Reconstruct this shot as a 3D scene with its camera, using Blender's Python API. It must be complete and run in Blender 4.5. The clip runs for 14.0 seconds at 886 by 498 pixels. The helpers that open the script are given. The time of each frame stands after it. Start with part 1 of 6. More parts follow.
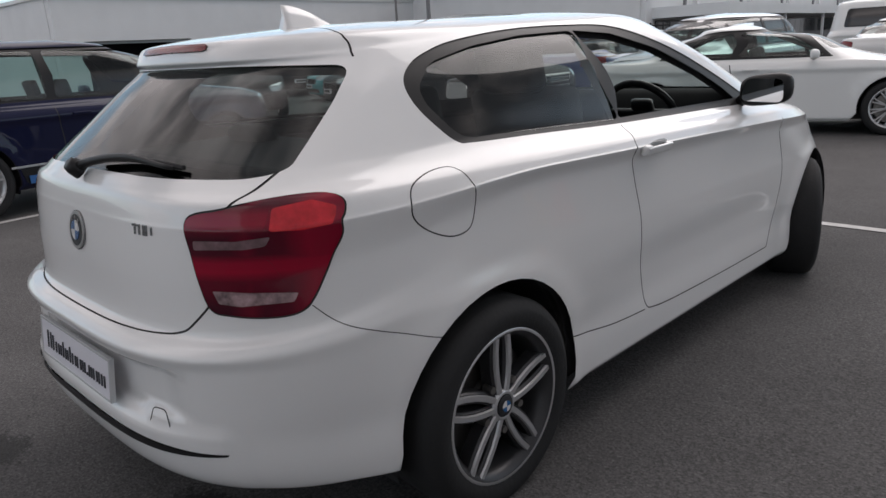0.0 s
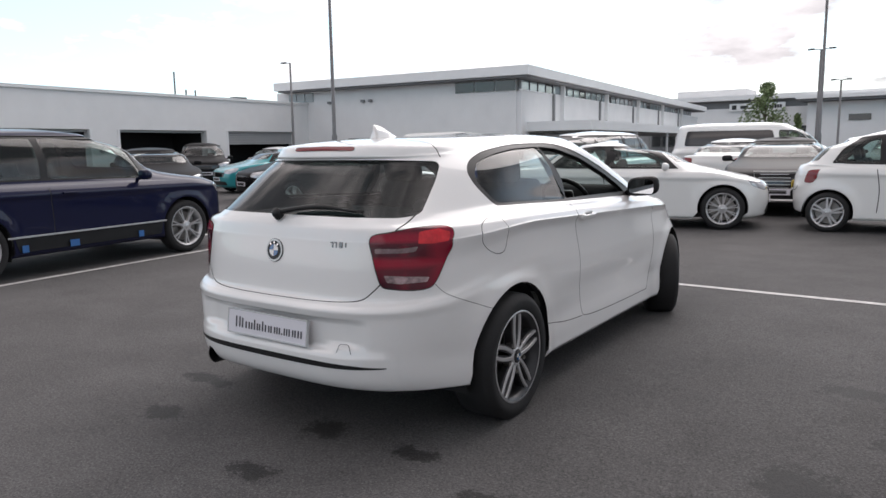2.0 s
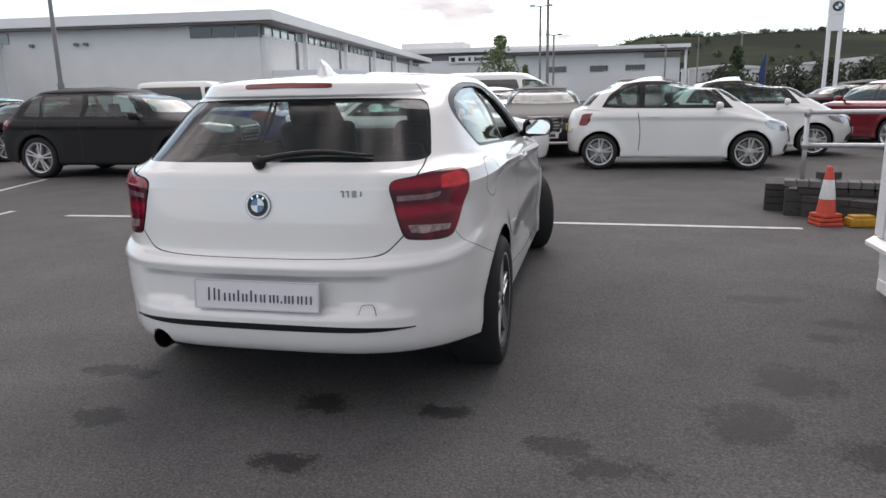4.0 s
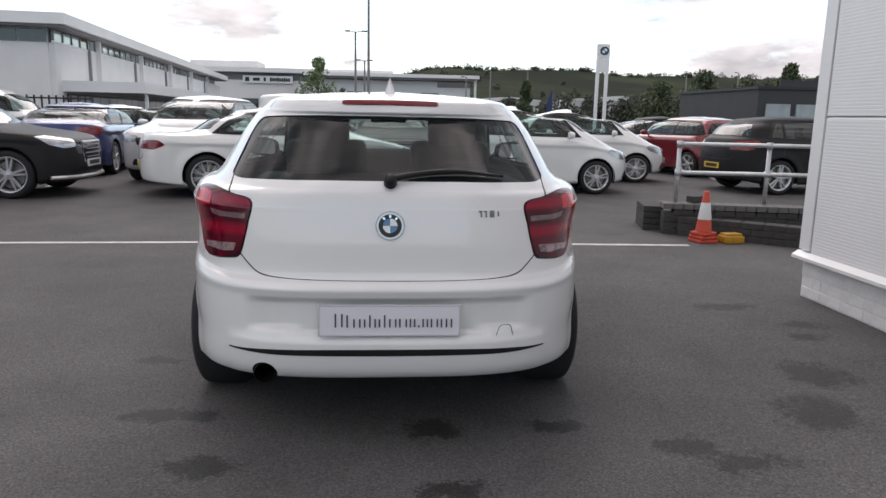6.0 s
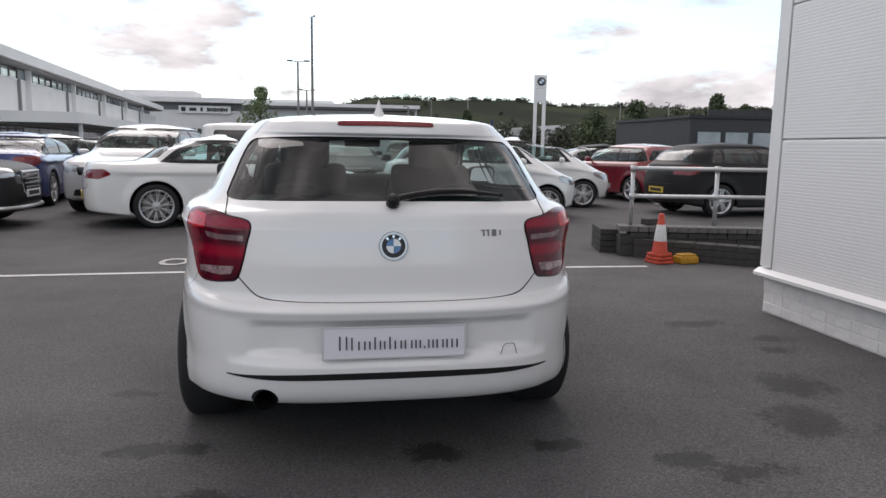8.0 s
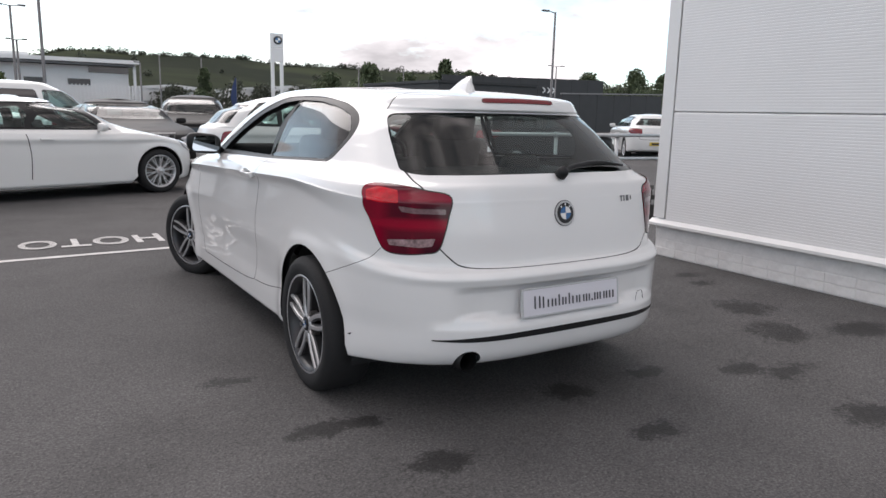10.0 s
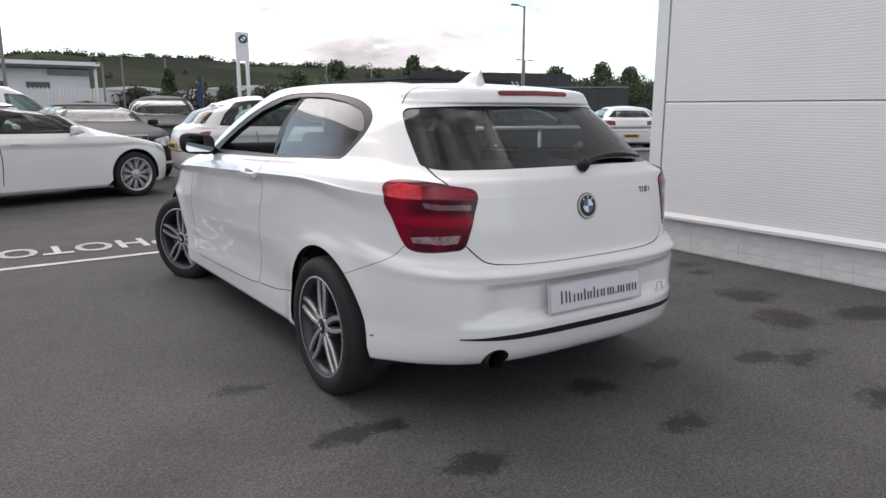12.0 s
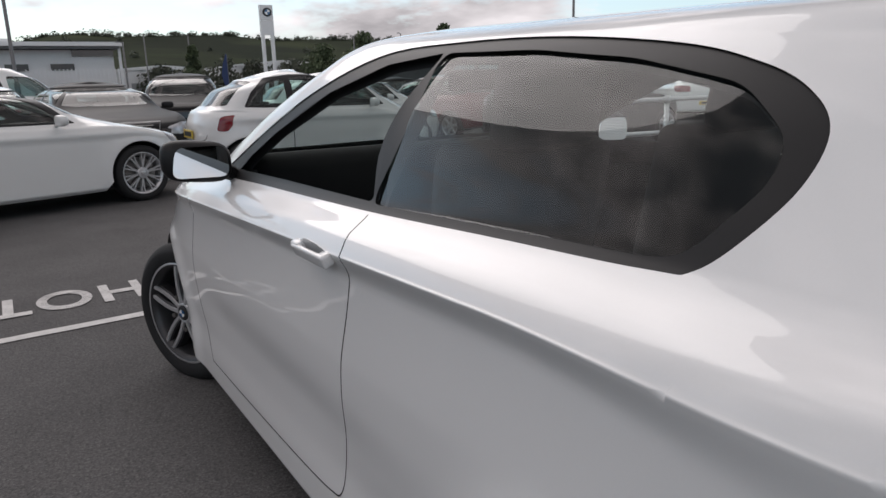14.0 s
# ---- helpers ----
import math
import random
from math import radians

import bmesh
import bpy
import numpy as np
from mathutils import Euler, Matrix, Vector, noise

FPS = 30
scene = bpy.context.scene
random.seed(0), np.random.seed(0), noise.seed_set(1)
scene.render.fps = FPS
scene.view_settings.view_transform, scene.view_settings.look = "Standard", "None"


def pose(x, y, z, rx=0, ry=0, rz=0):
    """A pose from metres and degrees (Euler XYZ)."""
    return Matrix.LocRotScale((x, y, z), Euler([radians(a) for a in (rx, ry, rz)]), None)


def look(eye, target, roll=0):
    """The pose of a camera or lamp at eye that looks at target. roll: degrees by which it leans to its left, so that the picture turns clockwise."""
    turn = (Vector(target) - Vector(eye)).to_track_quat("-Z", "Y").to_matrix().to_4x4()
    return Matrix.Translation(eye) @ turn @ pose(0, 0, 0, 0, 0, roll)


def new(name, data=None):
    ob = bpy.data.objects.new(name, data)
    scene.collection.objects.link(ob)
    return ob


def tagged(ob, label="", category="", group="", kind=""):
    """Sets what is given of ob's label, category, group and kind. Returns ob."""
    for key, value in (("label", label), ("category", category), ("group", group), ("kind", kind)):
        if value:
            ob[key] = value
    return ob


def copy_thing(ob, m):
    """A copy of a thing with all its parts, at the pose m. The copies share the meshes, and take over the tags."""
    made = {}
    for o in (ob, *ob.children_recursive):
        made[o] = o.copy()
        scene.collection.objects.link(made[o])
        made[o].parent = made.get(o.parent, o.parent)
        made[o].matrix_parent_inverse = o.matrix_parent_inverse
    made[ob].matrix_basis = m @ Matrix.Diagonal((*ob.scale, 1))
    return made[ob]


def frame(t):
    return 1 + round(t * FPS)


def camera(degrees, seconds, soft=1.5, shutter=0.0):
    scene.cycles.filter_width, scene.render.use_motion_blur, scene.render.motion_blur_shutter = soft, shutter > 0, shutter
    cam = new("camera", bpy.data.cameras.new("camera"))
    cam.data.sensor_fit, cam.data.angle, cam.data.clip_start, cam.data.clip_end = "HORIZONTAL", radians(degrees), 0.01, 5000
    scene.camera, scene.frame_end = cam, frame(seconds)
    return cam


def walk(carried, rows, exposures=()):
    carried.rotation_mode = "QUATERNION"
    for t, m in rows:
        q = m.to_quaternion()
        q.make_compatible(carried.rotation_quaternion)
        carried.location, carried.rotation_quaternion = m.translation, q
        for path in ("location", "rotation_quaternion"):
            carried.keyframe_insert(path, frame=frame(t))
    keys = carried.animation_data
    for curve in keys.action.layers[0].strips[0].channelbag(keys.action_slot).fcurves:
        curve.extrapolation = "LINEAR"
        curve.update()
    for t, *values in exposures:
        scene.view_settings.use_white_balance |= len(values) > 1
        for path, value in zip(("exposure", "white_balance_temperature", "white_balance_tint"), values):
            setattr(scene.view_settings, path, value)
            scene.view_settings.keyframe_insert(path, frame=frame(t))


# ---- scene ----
cam = camera(64.6, 14.0)

PATH = [
    (0, (2.037, -0.519, 1.292), (0.674, 0.838, 0.742), -3.4),
    (0.5, (2.157, -1.099, 1.249), (0.904, 0.382, 0.762), -1.3),
    (1, (2.315, -1.57, 1.292), (1.048, -0.078, 0.888), 0.8),
    (1.5, (2.413, -1.933, 1.319), (1.246, -0.335, 1.028), 0.8),
    (2, (2.47, -2.115, 1.336), (1.35, -0.484, 1.046), -0.9),
    (2.5, (2.495, -2.144, 1.333), (1.432, -0.481, 1.012), 0.0),
    (3, (2.271, -2.256, 1.296), (1.308, -0.539, 0.942), 0.7),
    (3.2, (2.117, -2.33, 1.304), (1.262, -0.573, 0.879), -0.6),
    (5.3, (0.126, -2.463, 1.262), (0.241, -0.504, 0.872), 2.2),
    (5.5, (0.056, -2.486, 1.28), (0.219, -0.528, 0.903), 2.0),
    (6, (-0.019, -2.519, 1.28), (0.146, -0.56, 0.909), 1.2),
    (6.5, (-0.026, -2.525, 1.282), (0.13, -0.562, 0.931), 1.7),
    (7, (-0.013, -2.525, 1.283), (0.154, -0.562, 0.94), 1.4),
    (7.5, (-0.056, -2.537, 1.276), (0.115, -0.573, 0.941), 1.9),
    (8, (-0.251, -2.485, 1.239), (0.08, -0.533, 0.952), 0.9),
    (8.2, (-0.39, -2.421, 1.232), (0.059, -0.493, 0.946), 3.2),
    (10.3, (-2.088, -2.116, 1.272), (-0.998, -0.483, 0.893), 0.4),
    (10.5, (-2.11, -2.121, 1.272), (-0.993, -0.504, 0.9), -0.0),
    (11, (-2.127, -2.151, 1.286), (-0.997, -0.539, 0.928), -0.5),
    (11.5, (-2.14, -2.125, 1.271), (-1.034, -0.501, 0.895), -0.4),
    (12, (-2.118, -1.949, 1.257), (-1.014, -0.328, 0.869), 0.2),
    (12.5, (-2.001, -1.501, 1.283), (-1.08, 0.243, 0.954), 0.7),
    (13, (-1.818, -0.92, 1.273), (-0.866, 0.792, 0.87), 0.1),
    (13.5, (-1.616, -0.311, 1.277), (-0.71, 1.421, 0.852), 0.4),
    (14, (-1.4, 0.333, 1.27), (-0.375, 1.986, 0.804), -1.6),
]
walk(cam, [(t, look(eye, target, roll)) for t, eye, target, roll in PATH], [(0, -.36), (.6, -.05), (1.2, .04), (3, .09), (6, -.02), (8, -.09), (10.5, 0.09), (12.3, .02), (13, -.30), (13.5, -.45), (14, -.56)])

# ---- light ----
world = bpy.data.worlds.new("sky")
scene.world = world
world.use_nodes = True
wn = world.node_tree
wn.nodes.clear()


def sky_nodes():
    N, L = wn.nodes.new, wn.links.new
    tc = N("ShaderNodeTexCoord")
    sky = N("ShaderNodeTexSky")
    sky.sky_type, sky.sun_disc = "NISHITA", False
    sky.sun_elevation, sky.sun_rotation = radians(45), radians(-3.6)
    mapping = N("ShaderNodeMapping")
    mapping.inputs["Scale"].default_value = (1.0, 1.0, 3.2)
    mapping.inputs["Rotation"].default_value = (0, 0, radians(55))
    big = N("ShaderNodeTexNoise")
    big.inputs["Scale"].default_value, big.inputs["Detail"].default_value, big.inputs["Roughness"].default_value = 2.9, 9, 0.60
    ramp = N("ShaderNodeValToRGB")
    ramp.color_ramp.elements[0].position, ramp.color_ramp.elements[1].position = 0.485, 0.575
    grey = N("ShaderNodeTexNoise")
    grey.inputs["Scale"].default_value, grey.inputs["Detail"].default_value = 5.0, 7
    gramp = N("ShaderNodeValToRGB")
    gramp.color_ramp.elements[0].position, gramp.color_ramp.elements[1].position = 0.34, 0.60
    gramp.color_ramp.elements[0].color, gramp.color_ramp.elements[1].color = (5.2, 4.9, 5.1, 1), (12.2, 11.5, 11.8, 1)
    mix = N("ShaderNodeMix")
    mix.data_type = "RGBA"
    lift = N("ShaderNodeMix")
    lift.data_type, lift.blend_type = "RGBA", "ADD"
    lift.inputs[0].default_value = 1.0
    lift.inputs[7].default_value = (3.2, 4.35, 5.0, 1)
    back = N("ShaderNodeBackground")
    back.inputs["Strength"].default_value = SKY
    out = N("ShaderNodeOutputWorld")
    L(tc.outputs["Generated"], mapping.inputs["Vector"])
    L(mapping.outputs["Vector"], big.inputs["Vector"])
    L(mapping.outputs["Vector"], grey.inputs["Vector"])
    L(big.outputs["Fac"], ramp.inputs["Fac"])
    L(grey.outputs["Fac"], gramp.inputs["Fac"])
    # heavier broken cloud overhead: bright heads, dark bases and gaps
    sep, high, top = N("ShaderNodeSeparateXYZ"), N("ShaderNodeMapRange"), N("ShaderNodeMix")
    top.data_type = "RGBA"
    high.inputs[1].default_value, high.inputs[2].default_value = 0.24, 0.46
    lump, lramp = N("ShaderNodeTexNoise"), N("ShaderNodeValToRGB")
    lump.inputs["Scale"].default_value, lump.inputs["Detail"].default_value, lump.inputs["Roughness"].default_value = 3.1, 8, 0.58
    e = lramp.color_ramp.elements
    e[0].position, e[0].color = 0.40, (2.3, 2.35, 2.6, 1)
    e[1].position, e[1].color = 0.66, (16.9, 15.4, 15.5, 1)
    e.new(0.50).color = (6.9, 6.4, 6.5, 1)
    L(tc.outputs["Generated"], lump.inputs["Vector"])
    L(lump.outputs["Fac"], lramp.inputs["Fac"])
    L(tc.outputs["Generated"], sep.inputs[0])
    L(sep.outputs["Z"], high.inputs[0])
    L(ramp.outputs["Color"], mix.inputs[0])
    L(high.outputs[0], top.inputs[0])
    L(mix.outputs[2], top.inputs[6])
    L(lramp.outputs["Color"], top.inputs[7])
    L(sky.outputs["Color"], lift.inputs[6])
    L(lift.outputs[2], mix.inputs[6])
    L(gramp.outputs["Color"], mix.inputs[7])
    L(top.outputs[2], back.inputs["Color"])
    L(back.outputs["Background"], out.inputs["Surface"])


SKY = 0.124
sky_nodes()
sun = new("sun", bpy.data.lights.new("sun", "SUN"))
sun.data.energy, sun.data.angle, sun.data.color = 1.6, radians(50), (1.0, 0.94, 0.93)
sun.matrix_world = look((-0.5, 8, 8), (0, 0, 0))

# ---- materials ----


def mat(name, base, rough=0.5, metal=0.0, coat=0.0, var=0.08, scale=6.0, bump=0.0, bscale=80.0, spec=0.5, fine=0.5):
    m = bpy.data.materials.new(name)
    m.use_nodes = True
    t = m.node_tree
    N, L = t.nodes.new, t.links.new
    p = t.nodes["Principled BSDF"]
    p.inputs["Roughness"].default_value, p.inputs["Metallic"].default_value = rough, metal
    p.inputs["Coat Weight"].default_value, p.inputs["Coat Roughness"].default_value = coat, 0.02
    p.inputs["Specular IOR Level"].default_value = spec
    p.inputs["Base Color"].default_value = (*base, 1)
    if var > 0 or bump > 0:
        tc = N("ShaderNodeTexCoord")
        a, b = N("ShaderNodeTexNoise"), N("ShaderNodeTexNoise")
        a.inputs["Scale"].default_value, b.inputs["Scale"].default_value = scale, bscale
        a.inputs["Detail"].default_value, b.inputs["Detail"].default_value = 4, 3
        L(tc.outputs["Object"], a.inputs["Vector"])
        L(tc.outputs["Object"], b.inputs["Vector"])
        add = N("ShaderNodeMath")
        add.operation = "MULTIPLY_ADD"
        add.inputs[1].default_value = fine
        L(b.outputs["Fac"], add.inputs[0])
        L(a.outputs["Fac"], add.inputs[2])
        rng = N("ShaderNodeMapRange")
        mid = 0.5 + 0.5 * fine
        rng.inputs[1].default_value, rng.inputs[2].default_value = mid - 0.3, mid + 0.3
        rng.inputs[3].default_value, rng.inputs[4].default_value = 1 - var, 1 + var
        L(add.outputs[0], rng.inputs[0])
        mul = N("ShaderNodeMix")
        mul.data_type, mul.blend_type = "RGBA", "MULTIPLY"
        mul.inputs[0].default_value = 1
        mul.inputs[6].default_value = (*base, 1)
        L(rng.outputs[0], mul.inputs[7])
        L(mul.outputs[2], p.inputs["Base Color"])
        if bump > 0:
            bu = N("ShaderNodeBump")
            bu.inputs["Strength"].default_value, bu.inputs["Distance"].default_value = min(1, bump), 0.004
            L(b.outputs["Fac"], bu.inputs["Height"])
            L(bu.outputs["Normal"], p.inputs["Normal"])
    return m


def glass_mat(name, tint, gloss=0.05):
    m = bpy.data.materials.new(name)
    m.use_nodes = True
    t = m.node_tree
    t.nodes.clear()
    N, L = t.nodes.new, t.links.new
    tr, gl, mx, out = N("ShaderNodeBsdfTransparent"), N("ShaderNodeBsdfGlossy"), N("ShaderNodeMixShader"), N("ShaderNodeOutputMaterial")
    lw, pw, ma = N("ShaderNodeLayerWeight"), N("ShaderNodeMath"), N("ShaderNodeMath")
    tr.inputs["Color"].default_value = (*tint, 1)
    gl.inputs["Roughness"].default_value = 0.01
    lw.inputs["Blend"].default_value = 0.5
    pw.operation, pw.inputs[1].default_value = "POWER", 4.0
    ma.operation, ma.inputs[1].default_value, ma.inputs[2].default_value = "MULTIPLY_ADD", 0.85, gloss
    L(lw.outputs["Facing"], pw.inputs[0])
    L(pw.outputs[0], ma.inputs[0])
    L(ma.outputs[0], mx.inputs[0])
    L(tr.outputs[0], mx.inputs[1])
    L(gl.outputs[0], mx.inputs[2])
    L(mx.outputs[0], out.inputs["Surface"])
    return m


def paint(name, base, flake=0.0, rough=0.32, coat=1.0):
    return mat(name, base, rough, flake, coat, 0.015, 1.5, 0, 300, 0.5 if coat == 1 else 0.08)


M_WHITE = paint("white_car_paint", (0.80, 0.795, 0.79))
M_WHITE2 = paint("plain_white_car_paint", (0.72, 0.72, 0.71))
M_NAVY = paint("navy_car_paint", (0.006, 0.008, 0.034), 0.15, 0.4, 0.6)
M_GREY = paint("dark_grey_car_paint", (0.024, 0.024, 0.025), 0.0, 0.45, 0.03)
M_BLACK = paint("black_car_paint", (0.008, 0.008, 0.009), 0.0, 0.45, 0.05)
M_BLUE = paint("blue_car_paint", (0.02, 0.035, 0.16), 0.3)
M_SILVER = paint("silver_car_paint", (0.55, 0.56, 0.57), 0.3)
M_RED = paint("red_car_paint", (0.17, 0.005, 0.014), 0.1)
M_TEAL = paint("teal_car_paint", (0.02, 0.27, 0.30), 0.1)
M_GLASS = glass_mat("tinted_car_glass", (0.74, 0.82, 0.80), 0.060)
M_GLASS_REAR = glass_mat("tinted_rear_glass", (0.58, 0.67, 0.65), 0.060)
M_GLASS_FAR = glass_mat("greenish_window_glass", (0.62, 0.76, 0.73), 0.06)
M_SCREEN = glass_mat("windscreen_glass", (0.40, 0.47, 0.46), 0.07)
M_RUBBER = mat("tyre_rubber", (0.011, 0.011, 0.012), 0.8, var=0.2, bump=0.3)
M_TRIM = mat("black_satin_trim", (0.012, 0.012, 0.013), 0.42, var=0.1, spec=0.3)
M_TRIMG = mat("black_gloss_trim", (0.012, 0.012, 0.013), 0.12, coat=0.5, var=0.05)
M_INNER = mat("dark_cabin_trim", (0.018, 0.018, 0.019), 0.85, var=0.05, scale=2)
M_SEAT = mat("dark_seat_cloth", (0.035, 0.036, 0.037), 0.9, var=0.1)
M_ALLOY = mat("machined_alloy", (0.55, 0.55, 0.56), 0.32, 0.6, var=0.05)
M_ALLOYG = mat("grey_painted_alloy", (0.045, 0.045, 0.048), 0.35, 0.4, var=0.08)
M_SILVERALLOY = mat("silver_alloy", (0.55, 0.55, 0.56), 0.3, 0.7, var=0.06)
M_DISC = mat("brake_disc_steel", (0.25, 0.24, 0.23), 0.4, 0.9, var=0.15)
M_CHROME = mat("chrome", (0.75, 0.75, 0.76), 0.08, 1.0, var=0.02)


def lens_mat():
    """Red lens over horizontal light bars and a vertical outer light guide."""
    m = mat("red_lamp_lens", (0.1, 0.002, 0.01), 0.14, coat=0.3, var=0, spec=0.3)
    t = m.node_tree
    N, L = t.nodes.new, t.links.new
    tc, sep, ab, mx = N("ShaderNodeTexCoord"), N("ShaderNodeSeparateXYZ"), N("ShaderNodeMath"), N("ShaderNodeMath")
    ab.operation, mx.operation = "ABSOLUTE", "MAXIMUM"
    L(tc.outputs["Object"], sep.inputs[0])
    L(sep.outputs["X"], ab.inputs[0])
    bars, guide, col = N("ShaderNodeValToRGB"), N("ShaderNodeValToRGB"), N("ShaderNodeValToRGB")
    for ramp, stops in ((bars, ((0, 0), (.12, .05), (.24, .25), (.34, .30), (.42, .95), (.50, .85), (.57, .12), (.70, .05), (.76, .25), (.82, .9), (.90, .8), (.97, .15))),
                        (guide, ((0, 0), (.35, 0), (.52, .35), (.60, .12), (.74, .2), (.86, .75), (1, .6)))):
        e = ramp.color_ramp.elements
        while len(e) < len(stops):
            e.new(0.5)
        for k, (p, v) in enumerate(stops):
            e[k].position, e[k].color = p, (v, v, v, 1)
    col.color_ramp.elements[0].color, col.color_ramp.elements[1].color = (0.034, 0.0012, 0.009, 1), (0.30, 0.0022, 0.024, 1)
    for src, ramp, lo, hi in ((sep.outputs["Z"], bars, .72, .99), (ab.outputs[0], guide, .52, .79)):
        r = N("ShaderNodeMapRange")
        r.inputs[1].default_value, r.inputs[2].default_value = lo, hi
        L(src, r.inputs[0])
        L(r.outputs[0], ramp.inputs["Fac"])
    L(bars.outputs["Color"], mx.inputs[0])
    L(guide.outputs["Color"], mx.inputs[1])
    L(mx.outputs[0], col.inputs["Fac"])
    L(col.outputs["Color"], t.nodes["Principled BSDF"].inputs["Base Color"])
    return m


M_SATIN = mat("satin_chrome", (0.55, 0.55, 0.55), 0.3, 0.8, var=0.02)
M_TAIL = mat("dark_red_lamp_lens", (0.17, 0.0015, 0.008), 0.2, coat=0.5, var=0.15, scale=14)
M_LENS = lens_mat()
M_AMBER = mat("orange_red_lamp_lens", (0.58, 0.008, 0.020), 0.15, coat=0.3, var=0.25, scale=25)
M_CLEAR = mat("clear_lamp_strip", (0.30, 0.20, 0.21), 0.15, coat=1.0, var=0.7, scale=30)
M_CLEARD = mat("smoked_lamp_strip", (0.17, 0.10, 0.11), 0.15, coat=1.0, var=0.4, scale=30)
M_LAMP = mat("headlamp_lens", (0.42, 0.43, 0.45), 0.06, 0.4, coat=1.0, var=0.4, scale=9)
M_PLATE = mat("pale_number_plate", (0.68, 0.67, 0.72), 0.35, var=0.03)
M_PLATEY = mat("yellow_number_plate", (0.65, 0.47, 0.06), 0.35, var=0.03)
M_INK = mat("black_print", (0.02, 0.02, 0.022), 0.5, var=0)
M_BADGEG = mat("dark_chrome", (0.22, 0.22, 0.225), 0.25, 0.8, var=0)
M_PRINT = mat("grey_print", (0.06, 0.06, 0.07), 0.5, var=0)
M_BADGEB = mat("blue_enamel", (0.025, 0.12, 0.30), 0.2, coat=1, var=0)
M_BADGEW = mat("white_enamel", (0.75, 0.75, 0.75), 0.2, coat=1, var=0)
M_MIRROR = mat("mirror_glass", (0.9, 0.9, 0.9), 0.01, 1.0, var=0)

# ---- mesh helpers ----


def mesh_object(name, verts, faces, material, parent=None, label="", smooth=False, normals=None):
    me = bpy.data.meshes.new(name)
    me.from_pydata([tuple(v) for v in verts], [], [tuple(f) for f in faces])
    if smooth:
        me.polygons.foreach_set("use_smooth", [True] * len(me.polygons))
    me.update()
    if normals is not None:
        me.normals_split_custom_set_from_vertices([tuple(n) for n in normals])
    me.materials.append(material)
    ob = new(name, me)
    ob.parent = parent
    return tagged(ob, label)


def part(name, bm, material, parent=None, label="", smooth=False):
    me = bpy.data.meshes.new(name)
    bmesh.ops.recalc_face_normals(bm, faces=bm.faces)
    bm.to_mesh(me)
    bm.free()
    if smooth:
        me.polygons.foreach_set("use_smooth", [True] * len(me.polygons))
    me.materials.append(material)
    ob = new(name, me)
    ob.parent = parent
    return tagged(ob, label)


def root(name, m, label, category, group="", kind=""):
    ob = new(name)
    ob.matrix_world = m
    return tagged(ob, label, category, group, kind)


def add_box(bm, size, m, bevel=0.0, seg=2):
    r = bmesh.ops.create_cube(bm, size=1.0)
    bmesh.ops.scale(bm, vec=size, verts=r["verts"])
    if bevel > 0:
        es = list({e for v in r["verts"] for e in v.link_edges})
        b = bmesh.ops.bevel(bm, geom=es, offset=bevel, segments=seg, profile=0.6, affect="EDGES")
        vs = list({v for f in b["faces"] for v in f.verts} | {v for v in r["verts"] if v.is_valid})
    else:
        vs = r["verts"]
    bmesh.ops.transform(bm, matrix=m, verts=vs)
    return vs


def box(name, size, at, material, parent=None, label="", bevel=0.0, rot=(0, 0, 0), smooth=False):
    bm = bmesh.new()
    add_box(bm, size, pose(*at, *rot), bevel)
    return part(name, bm, material, parent, label, smooth)


def add_tube(bm, path, radius, sides=8, closed=False):
    path = [Vector(p) for p in path]
    rings = []
    n = len(path)
    up = Vector((0, 0, 1))
    for i, p in enumerate(path):
        a = path[(i - 1) % n] if closed or i > 0 else p
        b = path[(i + 1) % n] if closed or i < n - 1 else p
        d = (b - a).normalized()
        s = d.cross(up)
        if s.length < 1e-3:
            s = d.cross(Vector((1, 0, 0)))
        s.normalize()
        q = s.cross(d)
        r = radius[i] if isinstance(radius, (list, tuple)) else radius
        rings.append([bm.verts.new(p + r * (math.cos(2 * math.pi * k / sides) * s + math.sin(2 * math.pi * k / sides) * q)) for k in range(sides)])
    for i in range(n if closed else n - 1):
        A, B = rings[i], rings[(i + 1) % n]
        for k in range(sides):
            bm.faces.new((A[k], A[(k + 1) % sides], B[(k + 1) % sides], B[k]))
    if not closed:
        bm.faces.new(rings[0])
        bm.faces.new(rings[-1])


def add_lathe(bm, profile, m, seg=40, closed=False):
    """profile: (radius, along) pairs, turned about the local x axis."""
    rings = []
    for r, h in profile:
        rings.append([bm.verts.new(m @ Vector((h, r * math.cos(2 * math.pi * k / seg), r * math.sin(2 * math.pi * k / seg)))) for k in range(seg)])
    n = len(rings)
    for i in range(n if closed else n - 1):
        A, B = rings[i], rings[(i + 1) % n]
        for k in range(seg):
            bm.faces.new((A[k], A[(k + 1) % seg], B[(k + 1) % seg], B[k]))
    return rings


def add_prism(bm, outline, m, depth):
    """outline in the local xy plane, thickened along local z."""
    a = [bm.verts.new(m @ Vector((x, y, 0))) for x, y in outline]
    b = [bm.verts.new(m @ Vector((x, y, depth))) for x, y in outline]
    n = len(a)
    bm.faces.new(a)
    bm.faces.new(b[::-1])
    for i in range(n):
        bm.faces.new((a[i], a[(i + 1) % n], b[(i + 1) % n], b[i]))


# ---- car shells ----


